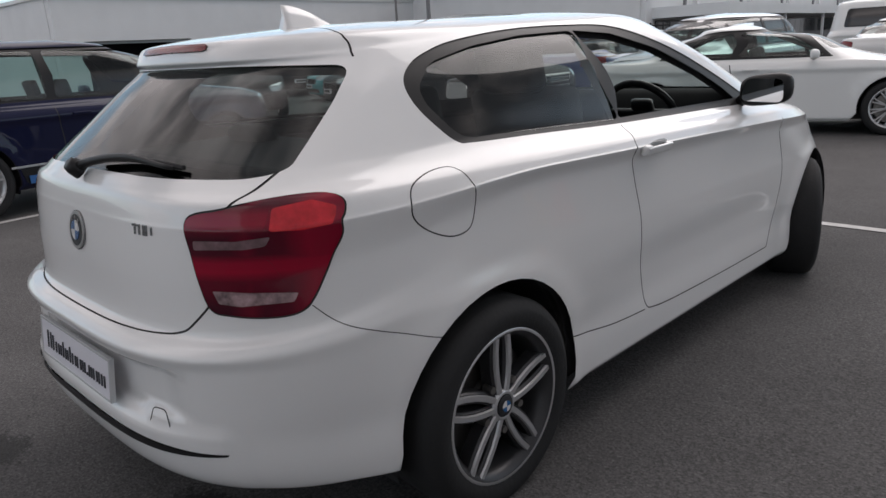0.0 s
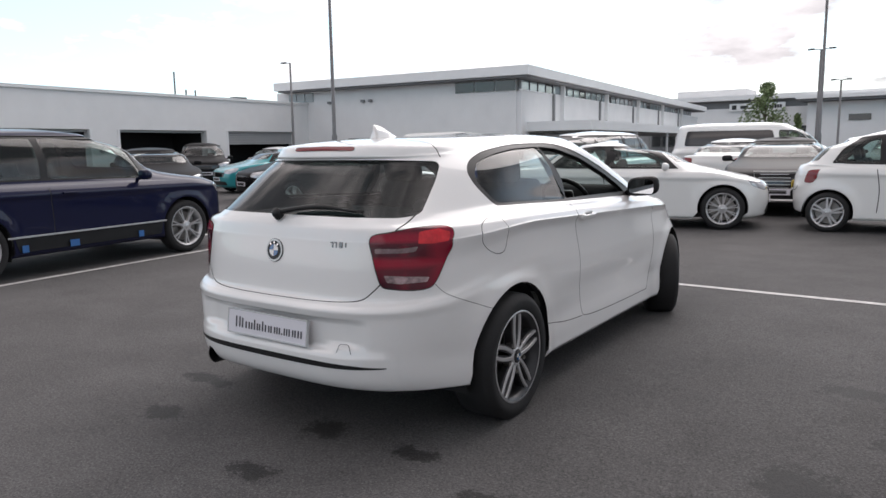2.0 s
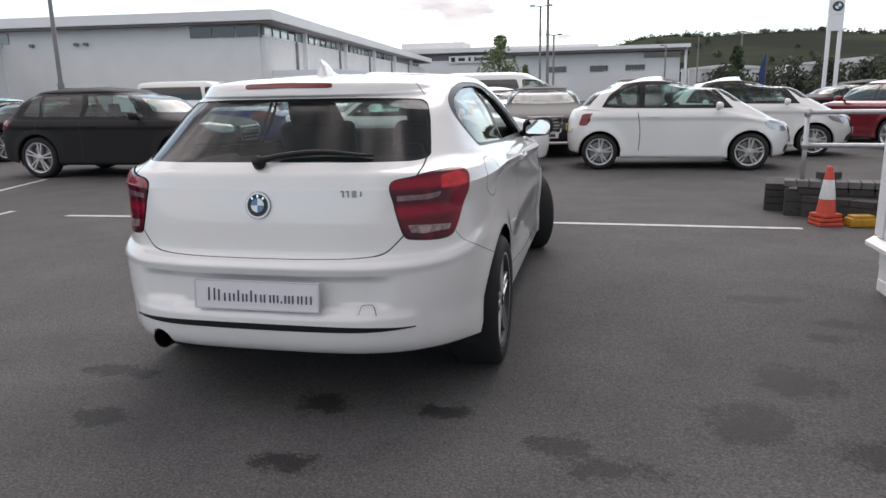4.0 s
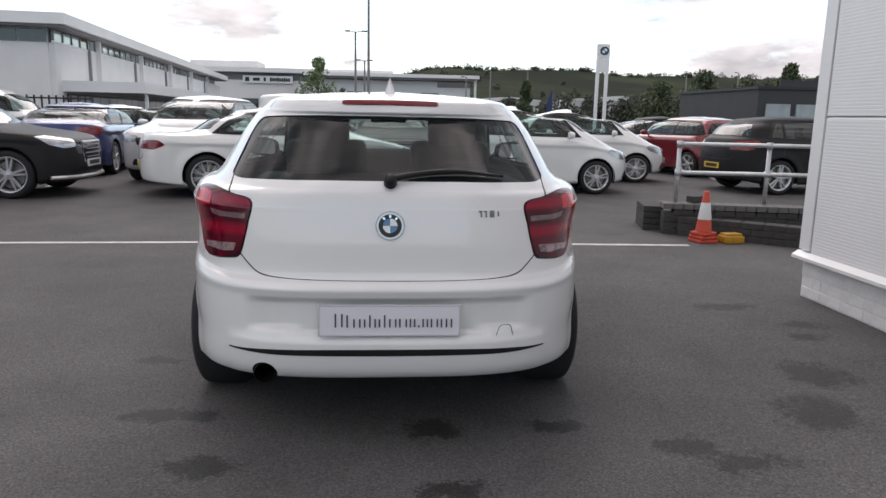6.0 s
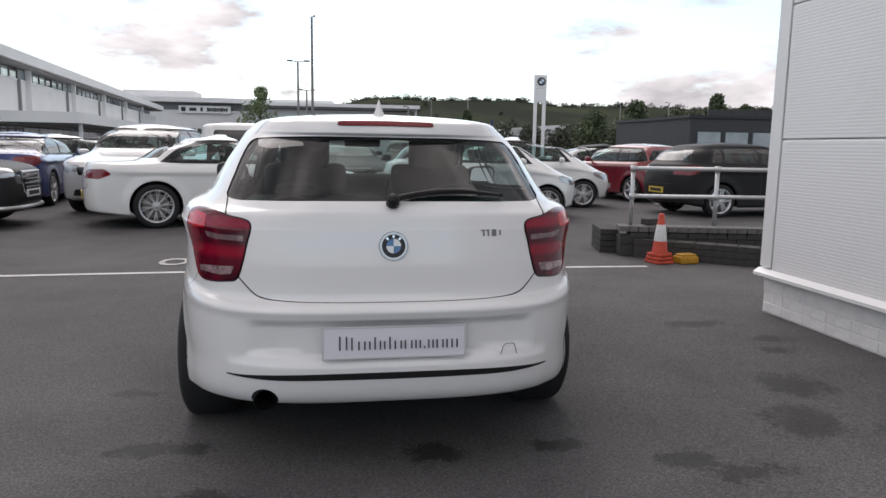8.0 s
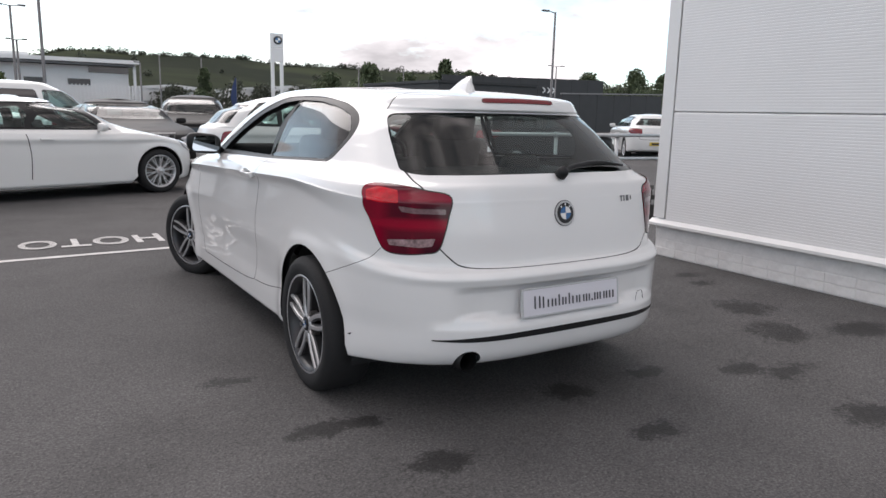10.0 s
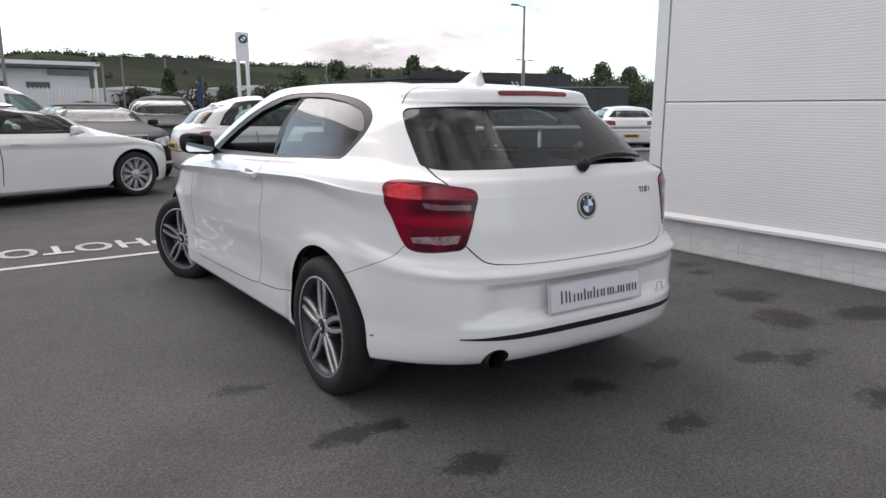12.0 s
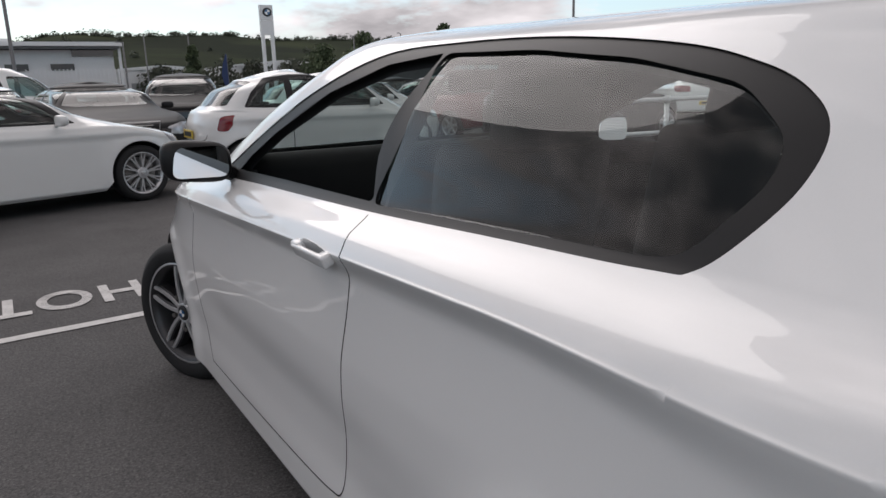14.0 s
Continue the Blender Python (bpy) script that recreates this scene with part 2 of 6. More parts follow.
def pchip(values, t):
    """Smooth, overshoot-free curve through evenly spaced values; t from 0 to 1."""
    y = np.asarray(values, float)
    d = np.diff(y)
    m = np.zeros_like(y)
    m[0], m[-1] = d[0], d[-1]
    a, b = d[:-1], d[1:]
    same = a * b > 0
    m[1:-1][same] = 2 * a[same] * b[same] / (a[same] + b[same])
    s = np.clip(np.asarray(t, float), 0, 1) * (len(y) - 1)
    i = np.minimum(s.astype(int), len(y) - 2)
    f = s - i
    return y[i] * (2 * f**3 - 3 * f**2 + 1) + m[i] * (f**3 - 2 * f**2 + f) + y[i + 1] * (3 * f**2 - 2 * f**3) + m[i + 1] * (f**3 - f**2)


def smooth01(x):
    x = np.clip(x, 0, 1)
    return x * x * (3 - 2 * x)


U0, U1 = 0.32, 0.68


class Shell:
    """A car's skin: u runs from the middle of the tail round the right side to the nose, v from the sill to the roof."""

    def __init__(self, axle_r, axle_f, levels, shape=None):
        self.ya, self.yb, self.lv, self.shape = axle_r, axle_f, levels, shape
        self.grid()

    def at(self, u, v):
        u, v = np.asarray(u, float), np.asarray(v, float)
        L = {k: pchip(a, v) for k, a in self.lv.items()}
        q = np.full(u.shape, math.pi / 2)
        phr = np.clip(u / U0, 0, 1) * q
        n = L["nr"]
        r = (np.abs(np.cos(phr)) ** n + np.abs(np.sin(phr)) ** n) ** (-1 / n)
        xr, yr = L["w"] * r * np.sin(phr), L["yr"] + L["dr"] * (1 - r * np.cos(phr))
        phf = np.clip((1 - u) / (1 - U1), 0, 1) * q
        n = L["nf"]
        r = (np.abs(np.cos(phf)) ** n + np.abs(np.sin(phf)) ** n) ** (-1 / n)
        xf, yf = L["w"] * r * np.sin(phf), L["yf"] - L["df"] * (1 - r * np.cos(phf))
        s = np.clip((u - U0) / (U1 - U0), 0, 1)
        y0, y1 = L["yr"] + L["dr"], L["yf"] - L["df"]
        ys = y0 + (y1 - y0) * s
        x = np.where(u < U0, xr, np.where(u > U1, xf, L["w"]))
        y = np.where(u < U0, yr, np.where(u > U1, yf, ys))
        plane = lambda yy: L["za"] + (L["zb"] - L["za"]) * (yy - self.ya) / (self.yb - self.ya)
        fr = 1 - smooth01((y - L["yr"]) / L["dr"])
        ff = 1 - smooth01((L["yf"] - y) / L["df"])
        z = plane(y) + fr * (L["zr"] - plane(L["yr"])) + ff * (L["zf"] - plane(L["yf"]))
        if self.shape:
            x, y, z = self.shape(x, y, z, L["w"])
        return np.stack([x, y, z], -1)

    def normal(self, u, v):
        e = 1e-4
        du = self.at(np.clip(u + e, 0, 1), v) - self.at(np.clip(u - e, 0, 1), v)
        dv = self.at(u, np.clip(v + e, 0, 1)) - self.at(u, np.clip(v - e, 0, 1))
        n = np.cross(du, dv)
        n = np.where(((v > 0.9) & (n[..., 2] < 0))[..., None], -n, n)
        n = np.where((v > 0.985)[..., None], np.array([0.0, 0, 1]), n)
        return n / np.maximum(np.linalg.norm(n, axis=-1, keepdims=True), 1e-12)

    def grid(self, nu=150, nv=100):
        g = np.meshgrid(np.linspace(0, 1, nu), np.linspace(0, 1, nv), indexing="ij")
        self.gu, self.gv = g[0].ravel(), g[1].ravel()
        self.gp = self.at(self.gu, self.gv)
        self.gn = self.normal(self.gu, self.gv)

    def find(self, points, view):
        """(u, v) of points given in a side, rear or front view."""
        ax = [1, 2] if view == "side" else [0, 2]
        keep = self.gn[:, 0] > 0.35 if view == "side" else (self.gu < U0 if view == "rear" else self.gu > U1)
        gu, gv, gp = self.gu[keep], self.gv[keep], self.gp[keep][:, ax]
        p = np.asarray(points, float)
        k = ((gp[None] - p[:, None]) ** 2).sum(2).argmin(1)
        u, v = gu[k].copy(), gv[k].copy()
        e = 1e-4
        for _ in range(8):
            f0 = self.at(u, v)[:, ax]
            a = (self.at(u + e, v)[:, ax] - f0) / e
            b = (self.at(u, v + e)[:, ax] - f0) / e
            det = a[:, 0] * b[:, 1] - a[:, 1] * b[:, 0]
            ok = np.abs(det) > 1e-6
            det = np.where(ok, det, 1)
            d = p - f0
            su = np.where(ok, (d[:, 0] * b[:, 1] - d[:, 1] * b[:, 0]) / det, 0)
            sv = np.where(ok, (a[:, 0] * d[:, 1] - a[:, 1] * d[:, 0]) / det, 0)
            u, v = np.clip(u + np.clip(su, -0.02, 0.02), 0, 1), np.clip(v + np.clip(sv, -0.02, 0.02), 0, 1)
        return np.stack([u, v], 1)


def curve_through(pts, closed=True, sub=6):
    """A rounded line through a few corners (Catmull-Rom)."""
    p = np.asarray(pts, float)
    n = len(p)
    out = []
    for i in range(n if closed else n - 1):
        g = lambda k: p[(i + k) % n] if closed else p[min(max(i + k, 0), n - 1)]
        a, b, c, d = g(-1), g(0), g(1), g(2)
        for s in range(sub):
            t = s / sub
            out.append(0.5 * (2 * b + (c - a) * t + (2 * a - 5 * b + 4 * c - d) * t * t + (3 * b - a - 3 * c + d) * t**3))
    if not closed:
        out.append(p[-1])
    return np.array(out)


def rounded(pts, r=0.03, sub=4):
    """A polygon with its corners rounded off."""
    p = [np.asarray(q, float) for q in pts]
    out = []
    for i in range(len(p)):
        a, b, c = p[i - 1], p[i], p[(i + 1) % len(p)]
        ra, rc = min(r, np.linalg.norm(a - b) * 0.45), min(r, np.linalg.norm(c - b) * 0.45)
        s, e = b + (a - b) / np.linalg.norm(a - b) * ra, b + (c - b) / np.linalg.norm(c - b) * rc
        for k in range(sub + 1):
            t = k / sub
            out.append((1 - t) ** 2 * s + 2 * t * (1 - t) * b + t * t * e)
    return np.array(out)


def inside(pt, poly):
    x, y = pt[:, 0], pt[:, 1]
    hit = np.zeros(len(pt), bool)
    n = len(poly)
    for i in range(n):
        x0, y0 = poly[i]
        x1, y1 = poly[(i + 1) % n]
        c = (y0 > y) != (y1 > y)
        hit ^= c & (x < (x1 - x0) * (y - y0) / (y1 - y0 + 1e-15) + x0)
    return hit


def strip(shell, line, width):
    """A thin band along a line of (u, v), for a shut line."""
    line = np.asarray(line)
    P = shell.at(line[:, 0], line[:, 1])
    N = shell.normal(line[:, 0], line[:, 1])
    T = np.gradient(P, axis=0)
    S = np.cross(N, T)
    S /= np.linalg.norm(S, axis=1, keepdims=True)
    e = 1e-4
    du = (shell.at(line[:, 0] + e, line[:, 1]) - P) / e
    dv = (shell.at(line[:, 0], line[:, 1] + e) - P) / e
    off = []
    for i in range(len(line)):
        J = np.stack([du[i], dv[i]], 1)
        s, *_ = np.linalg.lstsq(J, S[i] * width / 2, rcond=None)
        off.append(s)
    off = np.array(off)
    a, b = line + off, line - off
    return np.clip(np.concatenate([a, b[::-1]]), 0, 1)


from mathutils.geometry import delaunay_2d_cdt


def cut(shell, regions, nu, nv, su=5.0, sv=2.0):
    """Triangles of the shell by region. regions: name, polygon of (u, v); a later one lies on top."""
    g = np.meshgrid(np.linspace(0, 1, nu), np.linspace(0, 1, nv), indexing="ij")
    pts = [np.stack([g[0].ravel(), g[1].ravel()], 1)]
    edges, base = [], nu * nv
    for _, poly in regions:
        n = len(poly)
        pts.append(np.asarray(poly))
        edges += [(base + i, base + (i + 1) % n) for i in range(n)]
        base += n
    pts = np.concatenate(pts)
    res = delaunay_2d_cdt([Vector((a * su, b * sv)) for a, b in pts], edges, [], 0, 1e-5)
    uv = np.array([(p.x / su, p.y / sv) for p in res[0]])
    tris = np.array([f for f in res[2] if len(f) == 3])
    mid = uv[tris].mean(1)
    tag = np.zeros(len(tris), int)
    for k, (_, poly) in enumerate(regions):
        tag[inside(mid, np.asarray(poly))] = k + 1
    uv = np.clip(uv, 0, 1)
    P, Nn = shell.at(uv[:, 0], uv[:, 1]), shell.normal(uv[:, 0], uv[:, 1])
    bad = ~np.isfinite(Nn).all(1) | (np.linalg.norm(Nn, axis=1) < 0.5)
    Nn[bad] = (0, 0, 1)
    w = tris[:, [0, 1, 2]]
    area = np.cross(P[w[:, 1]] - P[w[:, 0]], P[w[:, 2]] - P[w[:, 0]])
    ok = np.linalg.norm(area, axis=1) > 1e-10
    flip = (area * Nn[w].mean(1)).sum(1) < 0
    tris[flip] = tris[flip][:, ::-1]
    return P, Nn, tris[ok], tag[ok]


def shell_part(name, data, ids, material, parent, label="", lift=0.0, side=0):
    """One mesh out of the cut shell: side 0 both halves, 1 right, -1 left."""
    P, Nn, tris, tag = data
    t = tris[np.isin(tag, ids)]
    if not len(t):
        return None
    used, inv = np.unique(t, return_inverse=True)
    t = inv.reshape(-1, 3)
    p, n = P[used] + lift * Nn[used], Nn[used]
    mir = np.array([-1.0, 1, 1])
    V, F, NN = [], [], []
    if side >= 0:
        V, F, NN = list(p), list(t), list(n)
    if side <= 0:
        k = len(V)
        V += list(p * mir)
        F += [tuple(a[::-1] + k) for a in t]
        NN += list(n * mir)
    return mesh_object(name, V, F, material, parent, label, True, NN)


# ---- wheels ----


def disc(bm, m, r, a0=0.0, a1=2 * math.pi, seg=24, depth=0.002):
    pts = [(r * math.cos(a0 + (a1 - a0) * k / seg), r * math.sin(a0 + (a1 - a0) * k / seg)) for k in range(seg + (0 if a1 - a0 > 6.28 else 1))]
    if a1 - a0 < 6.28:
        pts = [(0, 0)] + pts
    add_prism(bm, pts, m, depth)


def roundel(parent, m, r):
    bm = bmesh.new()
    disc(bm, m, r, depth=.006, seg=36)
    ring = part("roundel", bm, M_SATIN, parent, "round enamel badge with a chrome rim")
    bm = bmesh.new()
    disc(bm, m @ pose(0, 0, -.001), r * 1.05, depth=.004, seg=36)
    part("rim", bm, M_BADGEG, ring)
    bm = bmesh.new()
    disc(bm, m @ pose(0, 0, .005), r * .84, seg=36)
    part("ring", bm, M_INK, ring)
    for k in range(4):
        bm = bmesh.new()
        disc(bm, m @ pose(0, 0, .007), r * .53, k * math.pi / 2, (k + 1) * math.pi / 2, 8)
        part("quarter", bm, M_BADGEB if k % 2 else M_BADGEW, ring)
    bm = bmesh.new()
    for a in (-40, 0, 40):
        add_box(bm, (r * .14, r * .2, .002), m @ pose(0, 0, .0075) @ pose(0, 0, 0, 0, 0, a) @ pose(0, r * .69, 0))
    part("mark", bm, M_CHROME, ring)


def spoke(bm, m, a0, a1, r0, r1, w0, w1, x0, x1, depth):
    """A tapered, bevelled spoke from radius r0 to r1; it may lean from angle a0 to a1."""
    rows = 5
    rings = []
    for i in range(rows):
        t = i / (rows - 1)
        r, a, w, x = r0 + (r1 - r0) * t, a0 + (a1 - a0) * t, w0 + (w1 - w0) * t, x0 + (x1 - x0) * t**1.5
        rad, tan = Vector((0, math.cos(a), math.sin(a))), Vector((0, -math.sin(a), math.cos(a)))
        c = rad * r
        rings.append([bm.verts.new(m @ (c + tan * (w * s) + Vector((x - d, 0, 0)))) for s, d in ((-0.5, depth), (-0.5, 0.006), (-0.36, 0), (0.36, 0), (0.5, 0.006), (0.5, depth))])
    for i in range(rows - 1):
        for k in range(6):
            bm.faces.new((rings[i][k], rings[i][(k + 1) % 6], rings[i + 1][(k + 1) % 6], rings[i + 1][k]))
    bm.faces.new(rings[0])
    bm.faces.new(rings[-1])


def wheel(parent, at, turn, R, rim, width, style, seg=40, near=True):
    """A road wheel whose outer face looks along local +x; at: its outer hub face."""
    m = pose(*at, 0, 0, turn)
    bm = bmesh.new()
    lip = rim + 0.012
    add_lathe(bm, [(lip, -0.012), (lip - 0.006, -0.004), (lip - 0.014, -0.006), (rim - 0.022, -0.03), (rim - 0.03, -0.09), (rim - 0.045, -width + 0.03), (lip - 0.02, -width)], m, seg)
    kind, count = style
    if near:
        w = part("wheel", bm, M_ALLOYG, parent, "", True)
        bm = bmesh.new()
        add_lathe(bm, [(lip + .001, -0.010), (lip - 0.004, -0.0025), (lip - 0.012, -0.004)], m, seg)
        part("rim_lip", bm, M_ALLOY, w, "", True)
        for k in range(count):
            a = 2 * math.pi * k / count + 0.3
            bm = bmesh.new()
            for s in (-1, 1):
                spoke(bm, m, a + s * 0.33, a + s * 0.105, 0.040, rim - 0.002, 0.020, 0.019, -0.014, -0.012, 0.012)
            part("spoke", bm, M_ALLOY, w, "machined double spoke")
            bm = bmesh.new()
            for s in (-1, 1):
                spoke(bm, m, a + s * 0.33, a + s * 0.105, 0.035, rim - 0.004, 0.036, 0.034, -0.020, -0.020, 0.045)
            part("spoke_flank", bm, M_ALLOYG, w)
        bm = bmesh.new()
        add_lathe(bm, [(0.05, -0.05), (0.05, -0.022), (0.044, -0.014), (0.036, -0.012), (0.034, -0.014)], m, 24)
        part("hub", bm, M_ALLOY, w, "", True)
        for k in range(5):
            bm = bmesh.new()
            disc_m = m @ pose(-.018, .078 * math.cos(k * 1.2566 + .93), .078 * math.sin(k * 1.2566 + .93))
            add_lathe(bm, [(.001, .004), (.011, .004), (.012, -.03)], disc_m, 8)
            part("wheel_bolt", bm, M_DISC, w)
        bm = bmesh.new()
    else:
        w = part("wheel", bm, M_SILVERALLOY, parent, "", True)
        for k in range(count):
            a = 2 * math.pi * k / count + 0.2
            bm = bmesh.new()
            if kind == "double":
                for s in (-1, 1):
                    spoke(bm, m, a + s * 0.20, a + s * 0.15, 0.045, rim - 0.004, 0.034, 0.030, -0.012, -0.012, 0.035)
            elif kind == "many":
                for s in (-1, 1):
                    spoke(bm, m, a + s * 0.02, a + s * 0.11, 0.04, rim - 0.006, 0.022, 0.018, -0.02, -0.012, 0.03)
            else:
                spoke(bm, m, a, a, 0.03, rim - 0.004, 0.06, 0.045, -0.02, -0.012, 0.03)
            part("spoke", bm, M_SILVERALLOY, w)
        bm = bmesh.new()
    if not near:
        add_lathe(bm, [(0.068, -0.05), (0.068, -0.02), (0.06, -0.012), (0.036, -0.010), (0.034, -0.012)], m, 24)
    if not near:
        part("hub", bm, M_SILVERALLOY, w)
    else:
        bm.free()
    bm = bmesh.new()
    h = -width / 2
    prof = [(lip - 0.016, -0.012), (lip + 0.004, 0.0), (0.5 * (lip + R), 0.006), (R - 0.03, 0.0), (R - 0.012, -0.012), (R - 0.003, -0.03), (R, h), (R - 0.003, -width + 0.02), (R - 0.03, -width - 0.006), (lip, -width)]
    add_lathe(bm, prof, m, seg + 8)
    part("tyre", bm, M_RUBBER, w, "", True)
    bm = bmesh.new()
    add_lathe(bm, [(0.001, -0.008), (0.026, -0.008), (0.033, -0.011)], m, 20)
    part("centre_cap", bm, M_INK if near else M_SILVERALLOY, w, "", True)
    if near:
        for k in range(4):
            bm = bmesh.new()
            disc(bm, m @ pose(-.007, 0, 0, 0, 90, 0), .017, k * math.pi / 2, (k + 1) * math.pi / 2, 6)
            part("enamel_quarter", bm, M_BADGEB if k % 2 else M_BADGEW, w)
    bm = bmesh.new()
    rr = rim * 0.78
    add_lathe(bm, [(0.001, -0.075), (0.06, -0.075), (0.065, -0.09), (rr, -0.09), (rr, -0.115), (0.05, -0.12)], m, 28)
    part("brake_disc", bm, M_DISC, w, "", False)
    bm = bmesh.new()
    add_lathe(bm, [(0.001, -width + 0.04), (rim - 0.03, -width + 0.04)], m, 20)
    part("wheel_back", bm, M_INNER, w, "", False)
    return w


def wheel_well(parent, ya, zc, w, R):
    """The dark lined hollow over a pair of wheels."""
    for s in (1, -1):
        bm = bmesh.new()
        prof = [(R, w), (R, w - 0.30), (0.001, w - 0.30)]
        add_lathe(bm, [(r, s * h) for r, h in prof], pose(0, ya, zc), 28)
        bmesh.ops.bisect_plane(bm, geom=bm.verts[:] + bm.edges[:] + bm.faces[:], plane_co=(0, 0, 0.2), plane_no=(0, 0, -1), clear_outer=True)
        part("wheel_arch_liner", bm, M_INNER, parent)

# ---- the white hatchback ----
HUB_Y, HUBF_Y, HUB_Z = 0.86, 3.49, 0.300


def hatch_shape(x, y, z, w):
    side = smooth01((x / np.maximum(w, 0.05) - 0.55) / 0.4)
    low = 1 - smooth01((z - 0.66) / 0.10)
    for c in (HUB_Y, HUBF_Y):
        r = np.hypot(y - c, z - HUB_Z)
        x = x + 0.014 * side * low * np.exp(-(((r - 0.37) / 0.07) ** 2))
    # scooped middle of the rear bumper between a sharp upper lip and the lower lip
    rear = 1 - smooth01((y - 0.05) / 0.25)
    ends = 1 - smooth01((np.abs(x) - 0.43) / 0.14)
    floor_z = 0.452 + 0.020 * smooth01((np.abs(x) - 0.30) / 0.22)
    mid = ends * smooth01((z - floor_z) / 0.028) * (1 - smooth01((z - 0.585) / 0.024))
    lip = (1 - smooth01((np.abs(x) - 0.60) / 0.05)) * (1 - smooth01((z - 0.432) / 0.035))
    y = y + rear * (0.034 * mid - 0.012 * lip)
    # soft hollow low on the doors
    door = side * smooth01((y - 1.15) / 0.75) * (1 - smooth01((y - 2.60) / 0.50))
    x = x - 0.012 * door * np.exp(-(((z - 0.50) / 0.085) ** 2))
    return x, y, z


HATCH = {
    "za": [.205, .235, .31, .40, .50, .62, .70, .76, .835, .912, .965, 1.000, 1.036, 1.06, 1.14, 1.23, 1.30, 1.325, 1.348, 1.366, 1.380, 1.388],
    "zb": [.18, .21, .29, .38, .48, .60, .66, .70, .76, .82, .87, .905, .935, .96, 1.06, 1.20, 1.31, 1.36, 1.40, 1.425, 1.445, 1.455],
    "zr": [.262, .280, .33, .41, .50, .60, .635, .658, .678, .80, .93, .985, 1.008, 1.035, 1.12, 1.22, 1.278, 1.293, 1.338, 1.358, 1.376, 1.392],
    "zf": [.2, .23, .30, .40, .50, .58, .63, .67, .72, .78, .83, .88, .93, 1.0, 1.08, 1.2, 1.31, 1.36, 1.385, 1.40, 1.412, 1.42],
    "w": [.83, .850, .850, .846, .855, .860, .860, .857, .852, .849, .871, .845, .785, .762, .722, .672, .62, .592, .548, .46, .30, 0.0],
    "yr": [.15, .085, .045, .03, .03, .03, .022, .04, .086, .094, .112, .124, .138, .16, .26, .38, .448, .432, .452, .54, .72, .95],
    "yf": [4.1, 4.18, 4.24, 4.27, 4.28, 4.26, 4.24, 4.22, 4.18, 4.12, 4.0, 3.85, 3.6, 3.22, 3.03, 2.74, 2.46, 2.34, 2.25, 2.12, 1.95, 1.75],
    "dr": [.95, 1.0, 1.04, 1.06, 1.06, 1.06, 1.06, 1.05, 1.0, 1.0, 1.0, .98, .96, .96, .90, .80, .72, .74, .68, .58, .45, .25],
    "df": [1.2, 1.3, 1.3, 1.3, 1.3, 1.3, 1.3, 1.3, 1.3, 1.3, 1.25, 1.1, .85, .55, .50, .46, .42, .42, .42, .42, .40, .35],
    "nr": [3.5] * 12 + [3.4, 3.3, 3.2, 3.1, 3.0, 3.0, 3.0, 3.0, 3.0, 3.0],
    "nf": [2.6] * 13 + [3.0] * 9,
}

# a crisp crease along the shoulder
for levels in HATCH.values():
    a, b, c = levels[9:12]
    levels[9:12] = [a, a + (b - a) * .86, b, b + (c - b) * .14, c]


def arch(shell, c, zc, r, steps=26):
    """The wheel opening as a polygon of (u, v), open to the sill."""
    a = np.linspace(-0.32, math.pi + 0.32, steps)
    pts = [(c + r * math.cos(t), zc + r * math.sin(t)) for t in a]
    uv = shell.find(pts, "side")
    uv[0, 1] = uv[-1, 1] = 0.0
    return uv


def both(name, data, ids, material, parent, label="", lift=0.0):
    return [shell_part(name, data, ids, material, parent, label, lift, s) for s in (1, -1)]


